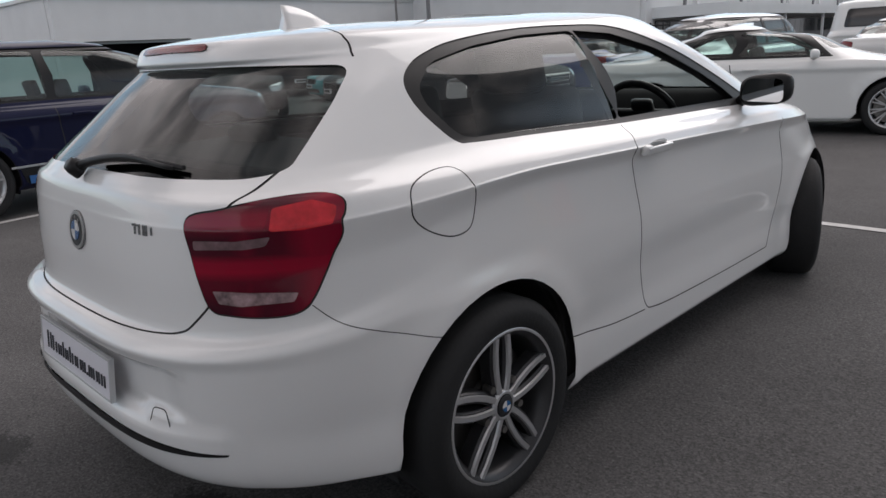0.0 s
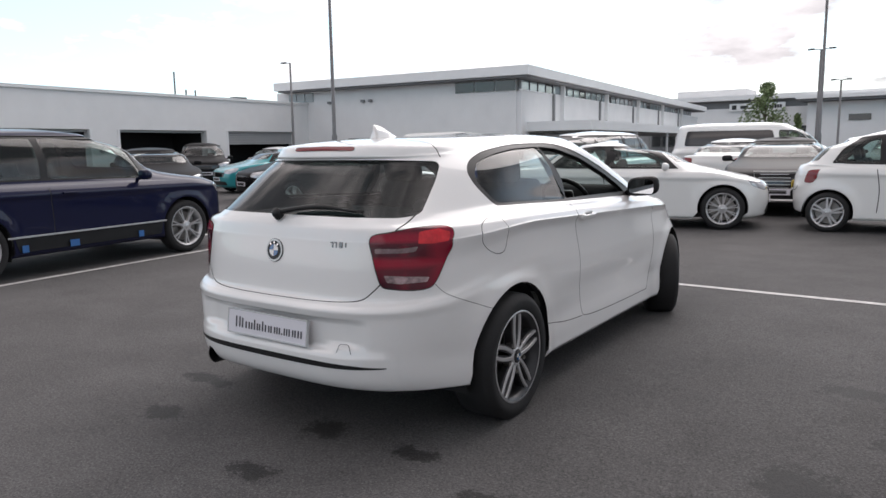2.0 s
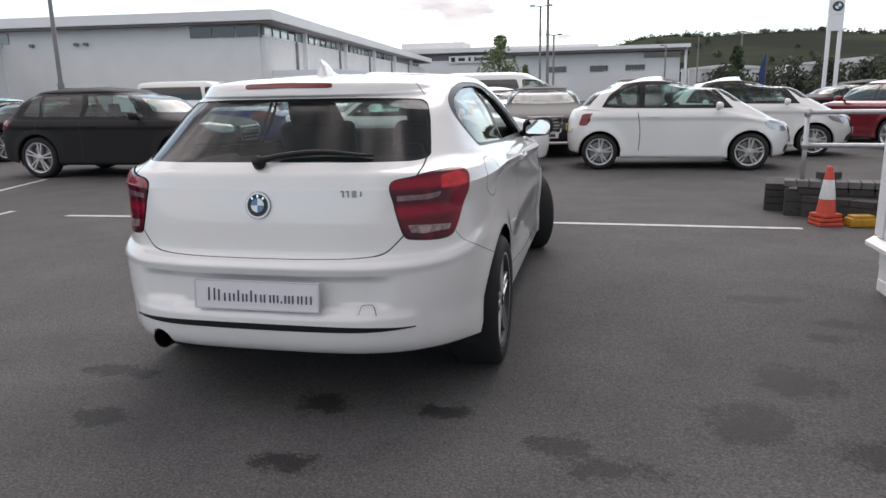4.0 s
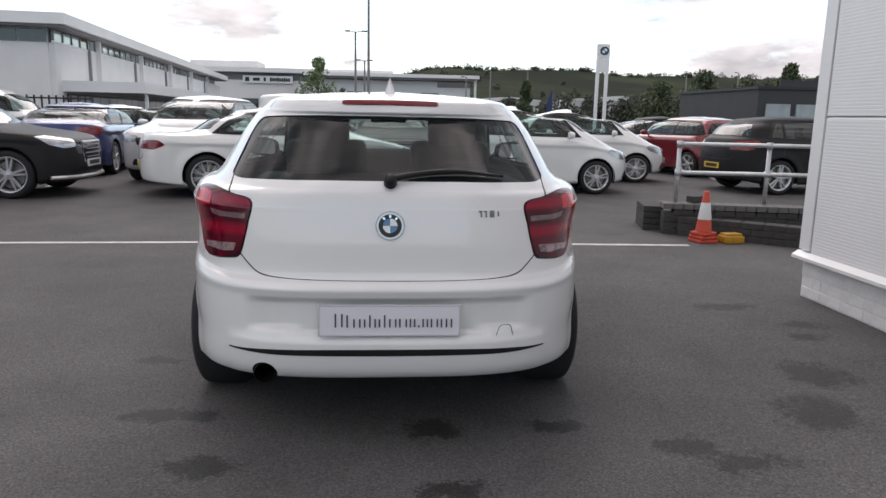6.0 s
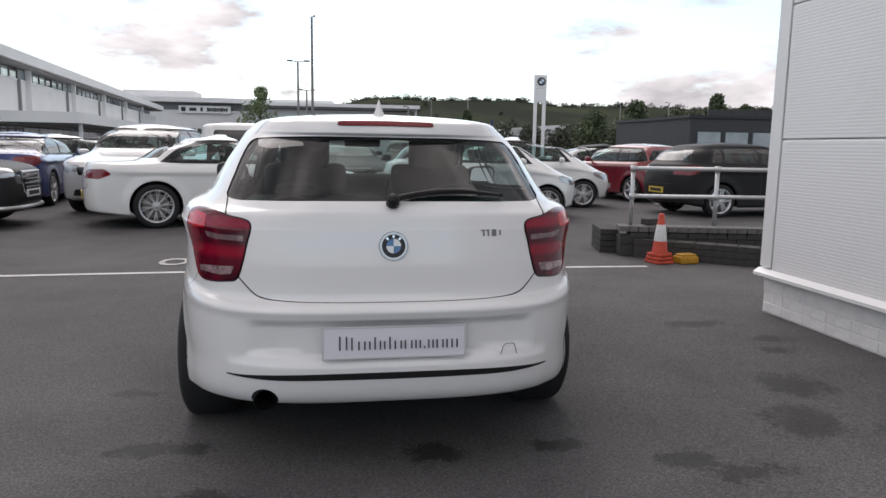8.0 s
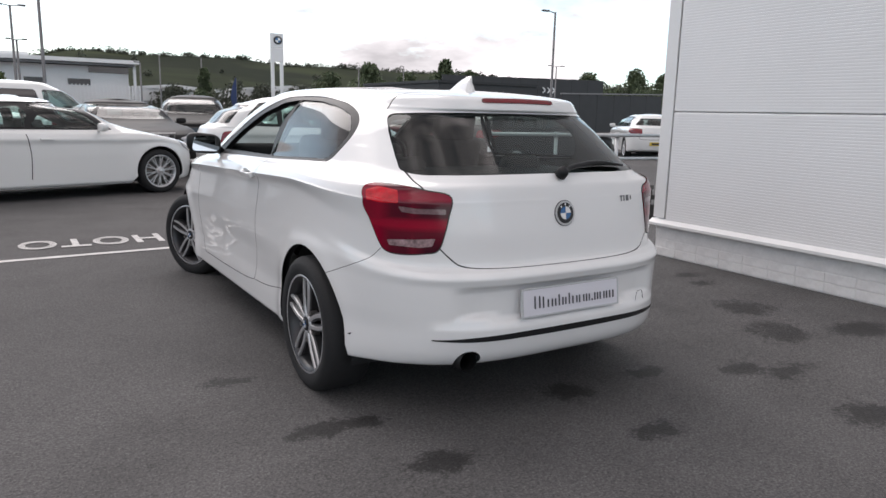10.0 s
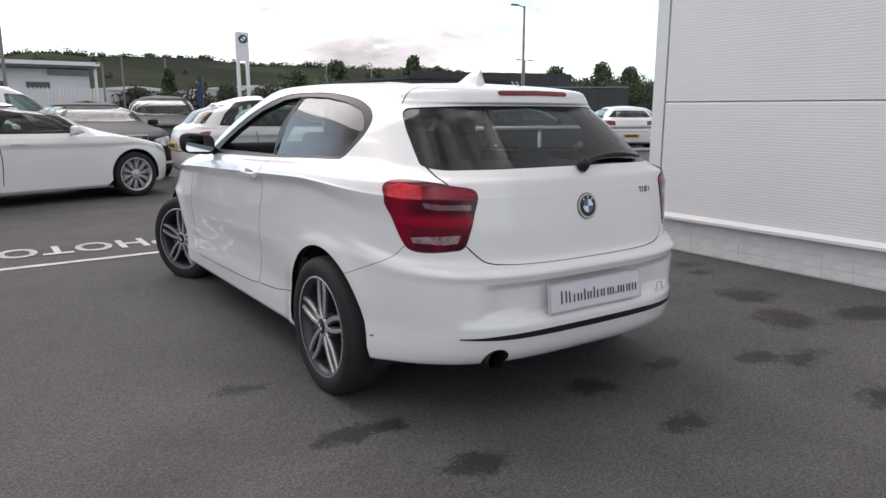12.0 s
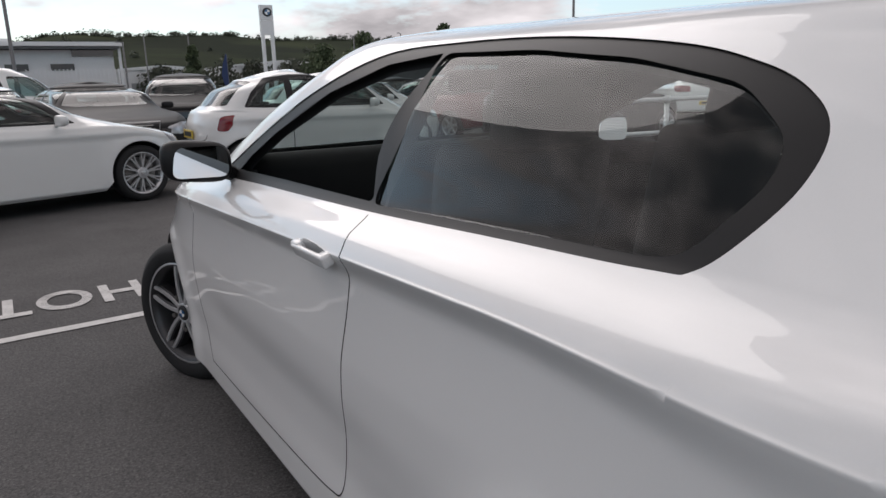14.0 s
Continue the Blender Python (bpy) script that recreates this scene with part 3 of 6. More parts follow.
def white_hatchback():
    car = root("hatchback", pose(0, 0, 0), "glossy white three-door hatchback with open front windows on dark asphalt", "car")
    sh = Shell(HUB_Y, HUBF_Y, HATCH, hatch_shape)
    F = sh.find
    R = []

    def region(name, poly):
        R.append((name, np.clip(poly, 0, 1)))
        return len(R)

    S = lambda pts, closed=False, sub=6: curve_through(pts, closed, sub)
    # shut lines
    g = []
    door = S([(1.615, 1.008), (1.575, .94), (1.588, .85), (1.625, .70), (1.645, .55), (1.672, .43), (1.70, .345), (1.76, .322), (1.95, .308), (2.4, .294), (2.85, .287)])
    g.append(region("gap", strip(sh, F(door, "side"), .0045)))
    sill = S([(1.21, .390), (1.45, .348), (1.69, .330)])
    g.append(region("gap", strip(sh, F(sill, "side"), .004)))
    g.append(region("gap", strip(sh, F(S([(2.85, .285), (2.93, .45), (2.96, .65), (2.90, .90)]), "side"), .006)))
    lid = S([(.73, 1.006), (.655, 1.0), (.595, .98), (.577, .935), (.595, .895), (.65, .855), (.715, .833), (.772, .845), (.792, .90), (.775, .955), (.757, .992)], True, 4)
    fuel = region("gap", strip(sh, F(np.concatenate([lid, lid[:1]]), "side"), .0038))
    seam = S([(.335, .742), (.385, .69), (.46, .655), (.53, .628), (.60, .60), (.66, .580)])
    g.append(region("gap", strip(sh, F(seam, "side"), .0026)))
    hatch = S([(0, .666), (.25, .667), (.42, .671), (.495, .682), (.537, .714), (.575, .755)])
    g.append(region("gap", strip(sh, F(hatch, "rear"), .0055)))
    g.append(region("gap", strip(sh, F(S([(.612, .965), (.622, 1.0), (.625, 1.04)]), "rear"), .007)))
    g.append(region("gap", strip(sh, F(S([(.545, 1.285), (.527, 1.306), (.508, 1.330), (.478, 1.348), (.39, 1.363), (.26, 1.374)]), "rear"), .006)))
    # glass and its black surround
    rear_o = np.concatenate([[(0, 1.034)], S([(.30, 1.033), (.50, 1.030), (.59, 1.029), (.632, 1.042), (.628, 1.075), (.612, 1.13), (.590, 1.20), (.556, 1.258), (.49, 1.270), (.30, 1.276)]), [(0, 1.277)]])
    rear = region("rear_glass", F(rear_o, "rear"))
    dlo = S([(2.80, .980), (2.3, .992), (1.64, 1.012), (1.15, 1.034), (.89, 1.044), (.835, 1.052), (.79, 1.095), (.756, 1.15), (.752, 1.205), (.787, 1.246), (.86, 1.281), (1.0, 1.313), (1.28, 1.339), (1.58, 1.346), (1.86, 1.335), (2.15, 1.262), (2.46, 1.14), (2.70, 1.03)], True)
    trim = region("trim", F(dlo, "side"))
    qg = rounded([(1.640, 1.027), (1.2, 1.046), (.892, 1.058), (.852, 1.070), (.789, 1.152), (.792, 1.201), (.872, 1.260), (1.058, 1.297), (1.30, 1.320), (1.594, 1.328)], .03)
    quarter = region("quarter_glass", F(qg, "side"))
    dg = rounded([(2.62, 1.010), (2.2, 1.020), (1.647, 1.030), (1.600, 1.328), (1.82, 1.312), (2.08, 1.250), (2.38, 1.135), (2.54, 1.060)], .010)
    hole = region("door_opening", F(dg, "side"))
    # tail lamps
    tl = S([(.525, .952), (.605, .975), (.68, .992), (.745, .992), (.780, .972), (.788, .915), (.768, .85), (.748, .765), (.730, .731), (.69, .723), (.62, .730), (.577, .743), (.555, .80), (.538, .87)], True)
    tail = region("tail_lamp", F(tl, "rear"))
    g.append(region("gap", strip(sh, F(np.concatenate([tl, tl[:1]]), "rear"), .0055)))
    amb = region("tail_amber", F(rounded([(.700, .925), (.694, .972), (.742, .982), (.774, .966), (.781, .930), (.745, .923)], .005), "rear"))
    red1 = region("tail_red", F(rounded([(.548, .942), (.62, .962), (.692, .975), (.692, .918), (.60, .920), (.550, .918)], .01), "rear"))
    clr = region("tail_clear", F(rounded([(.547, .905), (.64, .905), (.700, .913), (.690, .892), (.655, .886), (.548, .884)], .005), "rear"))
    red2 = region("tail_red", F(rounded([(.568, .866), (.69, .866), (.712, .80), (.700, .800), (.580, .815)], .015), "rear"))
    rev = region("tail_clear", F(rounded([(.585, .790), (.728, .778), (.722, .757), (.64, .753), (.597, .760)], .004), "rear"))
    # black strip along the bumper and the brake lamp in the spoiler
    band = S([(0, .386), (.25, .387), (.45, .386), (.60, .391), (.617, .393)])
    band2 = S([(.617, .395), (.55, .398), (.45, .404), (.25, .410), (0, .411)])
    bstrip = region("bumper_strip", F(np.concatenate([band, band2]), "rear"))
    bl = region("brake_lamp", F(np.concatenate([[(0, 1.322), (.185, 1.320)], [(.198, 1.323), (.196, 1.335)], [(.18, 1.338), (0, 1.341)]]), "rear"))
    notch = region("notch", F(np.array([(.478 + .050 * math.cos(a), max(.266, .300 + .046 * math.sin(a))) for a in np.linspace(-.8, math.pi + .8, 20)]), "rear"))
    wells = [region("arch", arch(sh, HUB_Y, .31, .362)), region("arch", arch(sh, HUBF_Y, .31, .362))]
    screen = np.concatenate([[(0, 1.02)], S([(.30, 1.02), (.60, 1.03), (.64, 1.06), (.60, 1.18), (.55, 1.29), (.50, 1.325), (.30, 1.345)]), [(0, 1.35)]])
    wind = region("windscreen", F(screen, "front"))
    data = cut(sh, R, 230, 110)
    body = shell_part("body", data, [0], M_WHITE, car)
    for i in g:
        both("shut_line", data, [i], M_INK, body, "", -.004)
    shell_part("bumper_edge", data, [notch], M_WHITE, body, "", 0, 1)
    shell_part("fuel_flap_line", data, [fuel], M_INK, body, "", -.004, 1)
    shell_part("body_side", data, [fuel], M_WHITE, body, "", 0, -1)
    shell_part("rear_window", data, [rear], M_GLASS_REAR, car, "dark tinted rear window", -.004)
    both("window_surround", data, [trim], M_TRIM, car, "black window surround", -.003)
    both("quarter_window", data, [quarter], M_GLASS, car, "fixed tinted quarter window", -.010)
    shell_part("windscreen", data, [wind], M_GLASS, car, "", -.004)
    for s in (1, -1):
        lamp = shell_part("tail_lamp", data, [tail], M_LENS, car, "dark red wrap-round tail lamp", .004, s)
        shell_part("indicator", data, [amb], M_AMBER, lamp, "", .005, s)
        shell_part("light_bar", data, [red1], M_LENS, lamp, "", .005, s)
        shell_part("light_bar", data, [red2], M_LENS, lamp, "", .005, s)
        shell_part("clear_strip", data, [clr], M_CLEARD, lamp, "", .005, s)
        shell_part("reversing_lamp", data, [rev], M_CLEAR, lamp, "", .005, s)
    shell_part("bumper_strip", data, [bstrip], M_TRIM, car, "narrow black bumper strip", .004)
    shell_part("brake_lamp", data, [bl], M_TAIL, car, "long red high-level brake lamp", .004)
    lining = shell_part("cabin_lining", data, [0, trim, fuel] + g + [tail, amb, red1, clr, red2, rev, bstrip, bl], M_INNER, car, "", -.035)
    # underside
    bm = bmesh.new()
    add_box(bm, (1.50, 3.2, .06), pose(0, 2.1, .24))
    add_box(bm, (1.0, .5, .08), pose(0, .46, .33))
    part("underbody", bm, M_INNER, car)
    for c in (HUB_Y, HUBF_Y):
        wheel_well(car, c, .31, .80, .375)
    style = ("double", 5)
    for s in (1, -1):
        wheel(car, (s * .878, HUB_Y, HUB_Z), 0 if s > 0 else 180, .318, .222, .215, style, 56)
        wheel(car, (s * (.85 if s > 0 else .835), HUBF_Y - .03 * (1 if s < 0 else -1), HUB_Z), (24 if s > 0 else 204), .318, .222, .215, style, 56)
    return car, sh


hatchback, hatch_shell = white_hatchback()


def surf(view, a, b, lift=0.0, sign=1):
    """A point of the hatchback's skin seen in a view, and its normal."""
    u, v = hatch_shell.find([(a, b)], view)[0]
    p, n = hatch_shell.at(u, v), hatch_shell.normal(u, v)
    p = p + lift * n
    return Vector((p[0] * sign, p[1], p[2])), Vector((n[0] * sign, n[1], n[2]))


def on_surface(view, a, b, lift=0.0, sign=1):
    """Pose on the skin with local z along the normal and local y up."""
    p, n = surf(view, a, b, lift, sign)
    x = Vector((0, 0, 1)).cross(n).normalized()
    y = n.cross(x)
    m = Matrix((x, y, n)).transposed().to_4x4()
    m.translation = p
    return m


def hatch_details():
    car = hatchback
    roundel(car, on_surface("rear", 0, .871, .001), .052)
    # model badge in plain chrome strokes
    for i, (dx, w, h) in enumerate(((-.045, .006, .026), (-.026, .006, .026), (-.003, .018, .026), (.022, .006, .020))):
        bm = bmesh.new()
        m = on_surface("rear", .393 + dx, .917, .001) @ Matrix.Shear("XZ", 4, (0, 0))
        add_box(bm, (w, h, .004), m, .001)
        if i < 2:
            add_box(bm, (.010, .005, .004), m @ pose(-.006, .0095, 0))
        if i == 2:
            add_box(bm, (.008, .004, .006), m @ pose(.002, -.005, .0))
        part("badge_letter", bm, M_BADGEG, car)
    # dealer plate
    pl = box("number_plate", (.524, .012, .114), (0, .028, .524), M_PLATE, car, "pale dealer plate with black lettering bars", .004, (-7, 0, 0))
    fr = bmesh.new()
    for dx, dz, sx, sz in ((0, .056, .532, .007), (0, -.056, .532, .007), (.263, 0, .007, .118), (-.263, 0, .007, .118)):
        add_box(fr, (sx, .014, sz), pose(0, .0275, .524, -7) @ pose(dx, 0, dz), .002)
    part("plate_frame", fr, M_SILVER, pl)
    x = -.205
    for w, h in ((.030, .052), (.014, .046), (.018, .032), (.024, .032), (.014, .046), (.022, .032), (.014, .046), (.028, .032), (.030, .032), (.022, .032), (.007, .008), (.022, .032), (.028, .032), (.044, .032)):
        bm = bmesh.new()
        n = 1 if w < .020 else (3 if w > .04 else 2)
        for k in range(n):
            bx = x + w / 2 if n == 1 else x + .003 + (w - .006) * k / (n - 1)
            add_box(bm, (.0058, .003, h * (1 if k != 1 or n == 3 else .94)), pose(0, .0265, .524, -7) @ pose(bx, -.0065, -.026 + h / 2))
        part("lettering_bar", bm, M_PRINT, pl)
        x += w + .0095
    # small scuff low on the corner
    bm = bmesh.new()
    m = on_surface("side", .47, .36, .0005, -1)
    add_prism(bm, [(-.012, -.004), (.002, -.006), (.014, .004), (.004, .003)], m, .0008)
    part("scuff", bm, M_INK, car)
    # tow-eye cover
    bm = bmesh.new()
    m = on_surface("rear", .44, .465, .0005)
    ring = rounded([(-.04, -.03), (.045, -.03), (.03, .03), (-.015, .03)], .012)
    n = len(ring)
    for i in range(n):
        a, b = ring[i], ring[(i + 1) % n]
        add_prism(bm, [tuple(a), tuple(b), tuple(b * .93), tuple(a * .93)], m, .0015)
    part("tow_eye_cover", bm, M_ALLOYG, car)
    # exhaust
    bm = bmesh.new()
    add_lathe(bm, [(.040, 0), (.043, .002), (.043, .20), (.036, .20), (.036, .002)], pose(-.478, .085, .298, 0, 0, 90), 28)
    part("exhaust_tailpipe", bm, M_TRIM, car, "dark exhaust tailpipe", True)
    # wiper
    bm = bmesh.new()
    p0, n0 = surf("rear", .0, 1.022, .02)
    add_lathe(bm, [(.001, .03), (.018, .03), (.024, .015), (.026, -.01)], Matrix.Translation(p0) @ n0.to_track_quat("X", "Z").to_matrix().to_4x4(), 20)
    path, rad = [], []
    for k in range(13):
        t = k / 12
        q, nn = surf("rear", .03 + .39 * t, 1.034 + .050 * math.sin(min(1, t * 1.25) * math.pi * .55) - .040 * t, .024 - .006 * t)
        path.append(q)
        rad.append(.0125 - .0065 * t)
    add_tube(bm, [p0 + n0 * .01] + path, [.017] + rad, 8)
    w = part("rear_wiper", bm, M_TRIM, car, "black rear wiper", True)
    bm = bmesh.new()
    add_tube(bm, [surf("rear", .07 + .37 * k / 10, 1.048 + .012 * math.sin(k / 10 * math.pi), .010)[0] for k in range(11)], .007, 6)
    part("wiper_blade", bm, M_RUBBER, w)
    # aerial fin
    bm = bmesh.new()
    rings = []
    for k in range(9):
        t = k / 8
        hgt = .072 * (1 - t**1.6)
        wd = .026 * (1 - .4 * t)
        y = .835 + .185 * t
        z = 1.383 + .012 * t
        rings.append([bm.verts.new(v) for v in ((-wd, y, z - .004), (-wd * .42, y + .008 * (1 - t), z + hgt * .55), (0, y, z + hgt + .001), (wd * .42, y + .008 * (1 - t), z + hgt * .55), (wd, y, z - .004))])
    for a, b in zip(rings, rings[1:]):
        for k in range(4):
            bm.faces.new((a[k], a[k + 1], b[k + 1], b[k]))
    bm.faces.new(rings[0])
    part("roof_aerial_fin", bm, M_WHITE, car, "white shark-fin aerial", True)
    for s in (1, -1):
        # door handle over a flat grey disc painted as its white scoop's shading
        m = on_surface("side", 1.70, .928, 0, s)
        q = pose(0, 0, 0, 0, 0, 180) if s < 0 else pose(0, 0, 0)
        d = m @ Matrix.Diagonal((1, 1, 1, 1))
        bm = bmesh.new()
        for k in range(1):
            vs = add_box(bm, (.165, .030, .013), d @ pose(.0, 0, .017), .006, 3)
            add_box(bm, (.035, .028, .022), d @ pose(.066, 0, .009), .006)
            add_box(bm, (.045, .036, .022), d @ pose(-.07, 0, .009), .008)
        h = part("door_handle", bm, M_WHITE, car, "", True)
        bm = bmesh.new()
        pts = [(.075 * math.cos(a), .030 * math.sin(a)) for a in np.linspace(0, 2 * math.pi, 25)[:-1]]
        add_prism(bm, pts, d @ pose(0, .0, .0015), .001)
        part("handle_scoop_shade", bm, M_SILVER, h)
        # mirror
        c = Vector((s * .885, 2.62, 1.045))
        bm = bmesh.new()
        r = bmesh.ops.create_uvsphere(bm, u_segments=20, v_segments=12, radius=1)
        for v in r["verts"]:
            f = 1 if v.co.y > 0 else .45
            sx = math.copysign(abs(v.co.x) ** .55, v.co.x)
            sz = math.copysign(abs(v.co.z) ** .6, v.co.z)
            v.co = Vector((sx * .108, v.co.y * .085 * f, sz * .066 + .01 * sx * s)) + c
        mi = part("door_mirror", bm, M_TRIM, car, "black door mirror", True)
        bm = bmesh.new()
        add_prism(bm, [tuple(v) for v in rounded([(-.088, -.045), (.088, -.05), (.085, .048), (-.07, .05)], .03)], Matrix.Translation(c + Vector((0, -.040, 0))) @ pose(0, 0, 0, 90, 0, 0), .004)
        part("mirror_glass", bm, M_MIRROR, mi)
        bm = bmesh.new()
        add_tube(bm, [c + Vector((-s * .08, .02, -.03)), c + Vector((-s * .13, .03, -.06)), c + Vector((-s * .19, .03, -.075))], [.03, .022, .03], 8)
        part("mirror_arm", bm, M_TRIM, mi)
    # cabin
    for s in (1, -1):
        for y, tall, tilt in ((1.72, .60, 12), (1.02, .42, 22)):
            bm = bmesh.new()
            add_box(bm, (.46, .46, .16), pose(s * .36, y + .25, .52, 6), .05, 3)
            add_box(bm, (.46 if y > 1.5 else .58, .13, tall), pose(s * (.36 if y > 1.5 else .30), y - .04, .54 + tall / 2, tilt), .05, 3)
            add_box(bm, (.27, .10, .20) if y > 1.5 else (.25, .09, .12), pose(s * .36, y - .04 - .13 * (tall / .6), (.615 if y > 1.5 else .58) + tall, tilt), .045, 3)
            part("seat", bm, M_SEAT, car, "", True)
    bm = bmesh.new()
    add_box(bm, (1.36, .55, .30), pose(0, 2.98, .86, -8), .07, 3)
    part("dashboard", bm, M_INNER, car, "", True)
    bm = bmesh.new()
    m = pose(.36, 2.52, .93, -62)
    add_tube(bm, [m @ Vector((.18 * math.cos(a), .18 * math.sin(a), 0)) for a in np.linspace(0, 2 * math.pi, 29)[:-1]], .017, 8, True)
    add_box(bm, (.34, .05, .03), m @ pose(0, .0, .02), .01)
    add_box(bm, (.11, .13, .04), m @ pose(0, -.01, .03), .02)
    part("steering_wheel", bm, M_TRIM, car, "", True)
    bm = bmesh.new()
    add_box(bm, (.24, .03, .07), pose(0, 2.33, 1.27), .012, 2)
    part("inside_mirror", bm, M_TRIM, car, "", True)
    bm = bmesh.new()
    add_box(bm, (1.2, .50, .03), pose(0, .75, .985), .01, 2)
    part("parcel_shelf", bm, M_INNER, car)


hatch_details()

# ---- other parked cars ----


def car_levels(L, W, H, cl, belt, hood, boot, rg, rt, wb, wt, tail_depth=0.75, lean=0.0, cowl=None, nr=3.4, droop=.015, nose=.95, nf=2.7):
    cowl = cowl or hood + .05
    mid = 0.5 * (cl + belt) - 0.03
    half = 0.5 * (belt + H)
    w = W / 2
    lv = {
        "za": [cl, cl + .05, mid, belt - .17, belt - .10, belt - .02, belt + .025, half, H - .13, H - .065, H - .02, H],
        "zb": [cl, cl + .05, mid, belt - .19 - lean, belt - .12 - lean, belt - .04 - lean, belt + .0 - lean, half, H - .13, H - .06, H - .01, H + .01],
        "zr": [cl + .06, cl + .10, mid, boot - .20, boot - .09, boot - .01, boot + .03, .5 * (boot + H), H - .12 - droop, H - .055 - droop, H - .025 - droop, H - .01 - droop * .5],
        "zf": [cl, cl + .06, mid - .05, hood - .20, hood - .12, hood - .04, cowl, .5 * (cowl + H) + .02, H - .11 - droop, H - .05 - droop, H - .02 - droop * .7, H],
        "w": [w * k for k in (.94, .985, .985, .985, 1.0, .955, .90, .815, .70, .60, .36, 0)],
        "yr": [.12, .03, .0, .015, .05, .09, rg, .5 * (rg + rt), rt - .02, rt + .08, rt + .35, rt + .7],
        "yf": [L - .15, L - .04, L, L - .02, L - .07, L - .26, wb, .5 * (wb + wt), wt, wt - .12, wt - .4, wt - .65],
        "dr": [tail_depth] * 5 + [tail_depth + .05, .62, .55, .5, .45, .3, .1],
        "df": [nose] * 5 + [nose - .05, .6, .55, .5, .45, .3, .1],
        "nr": [nr] * 6 + [3.2] * 6,
        "nf": [nf] * 6 + [3.0] * 6,
    }
    centre = .5 * (rt + wt) + .1
    for k in range(8, 12):
        lv["yr"][k], lv["yf"][k] = min(lv["yr"][k], centre - .12), max(lv["yf"][k], centre + .12)
        room = .88 * (lv["yf"][k] - lv["yr"][k]) / (lv["dr"][k] + lv["df"][k])
        if room < 1:
            lv["dr"][k], lv["df"][k] = lv["dr"][k] * room, lv["df"][k] * room
    return lv


def parked_car(name, m, dims, wheels, panes, tail, head, colour, style, label, extra=None, category="car"):
    """A parked car from its main dimensions. wheels: rear axle, front axle, radius. panes: side windows as
    (y, fraction of the window height) corners. tail, head: lamp outlines as (fraction of half width, z)."""
    car = root(name, m, label, category, "parked cars")
    ya, yb, R = wheels
    W, H, L = dims["W"], dims["H"], dims["L"]

    def flare(x, y, z, w):
        side = smooth01((x / np.maximum(w, 0.05) - 0.55) / 0.4)
        low = 1 - smooth01((z - dims["belt"] + .22) / .1)
        for c in (ya, yb):
            r = np.hypot(y - c, z - R)
            x = x + .018 * side * low * np.exp(-(((r - R - .06) / .07) ** 2))
        return x, y, z

    sh = Shell(ya, yb, car_levels(**dims), flare)
    F = sh.find
    reg = []

    def region(poly):
        reg.append(("r", np.clip(poly, 0, 1)))
        return len(reg)

    z0, z1 = dims["belt"] + .045, H - .115
    rim = [region(F(rounded([(y, z0 - .02 + (z1 - z0 + .035) * f) for y, f in poly], .05), "side")) for poly in panes["surround"]]
    side = [region(F(rounded([(y, z0 + (z1 - z0) * f) for y, f in poly], .04), "side")) for poly in panes["glass"]]
    x0, x1 = W / 2 * .76, W / 2 * .55
    zb = dims["boot"] + .055
    rear = region(F(np.concatenate([[(0, zb)], rounded([(x0 * .6, zb), (x0, zb + .01), (x1, H - .155), (x1 * .6, H - .148)], .05)[3:-3], [(0, H - .146)]]), "rear"))
    zf = dims.get("cowl", dims["hood"] + .05) + .025
    front = region(F(np.concatenate([[(0, zf)], rounded([(x0 * .6, zf), (x0, zf + .02), (x1, H - .145), (x1 * .6, H - .135)], .05)[3:-3], [(0, H - .132)]]), "front"))
    tl = region(F(rounded([(x * W / 2, z) for x, z in tail], .03), "rear"))
    hl = region(F(rounded([(x * W / 2, z) for x, z in head], .03), "front"))
    hd = dims["hood"]
    gr = region(F(rounded([(0.0, hd - .33), (.26 * W, hd - .32), (.28 * W, hd - .19), (0.0, hd - .17)], .03), "front"))
    lo = region(F(rounded([(0.0, dims["cl"] + .09), (.33 * W, dims["cl"] + .09), (.30 * W, dims["cl"] + .20), (0.0, dims["cl"] + .20)], .03), "front"))
    gaps = [region(strip(sh, F(curve_through([(y, dims["belt"] - .035), (y + b, .62), (y + b * .6, dims["cl"] + .12)], False, 6), "side"), .012)) for y, b in panes["doors"]]
    hatch = region(strip(sh, F(curve_through([(0, dims["boot"] - .38), (W * .28, dims["boot"] - .375), (W * .33, dims["boot"] - .30)], False, 6), "rear"), .012))
    arches = [region(arch(sh, ya, R + .005, R + .042)), region(arch(sh, yb, R + .005, R + .042))]
    clad = None
    if dims["H"] > 1.55:
        clad = region(F(rounded([(ya + R + .09, dims["cl"] + .055), (yb - R - .09, dims["cl"] + .055), (yb - R - .05, .44), (ya + R + .05, .44)], .02), "side"))
    data = cut(sh, reg, 92, 46)
    body = shell_part("body", data, [0], colour, car)
    if clad:
        both("sill_cladding", data, [clad], M_TRIM, car, "black plastic sill cladding", .006)
    for i in gaps:
        both("shut_line", data, [i], M_INK, body, "", -.003)
    shell_part("shut_line", data, [hatch], M_INK, body, "", -.003)
    for i in rim:
        both("window_surround", data, [i], M_TRIM, car, "", -.002)
    for i in side:
        both("side_window", data, [i], M_GLASS_FAR, car, "", -.004)
    shell_part("rear_window", data, [rear], M_SCREEN, car, "", -.003)
    shell_part("windscreen", data, [front], M_SCREEN, car, "", -.003)
    both("tail_lamp", data, [tl], M_TAIL, car, "red tail lamp", .004)
    both("headlamp", data, [hl], M_LAMP, car, "clear headlamp", .004)
    shell_part("grille", data, [gr], M_TRIMG, car, "", .003)
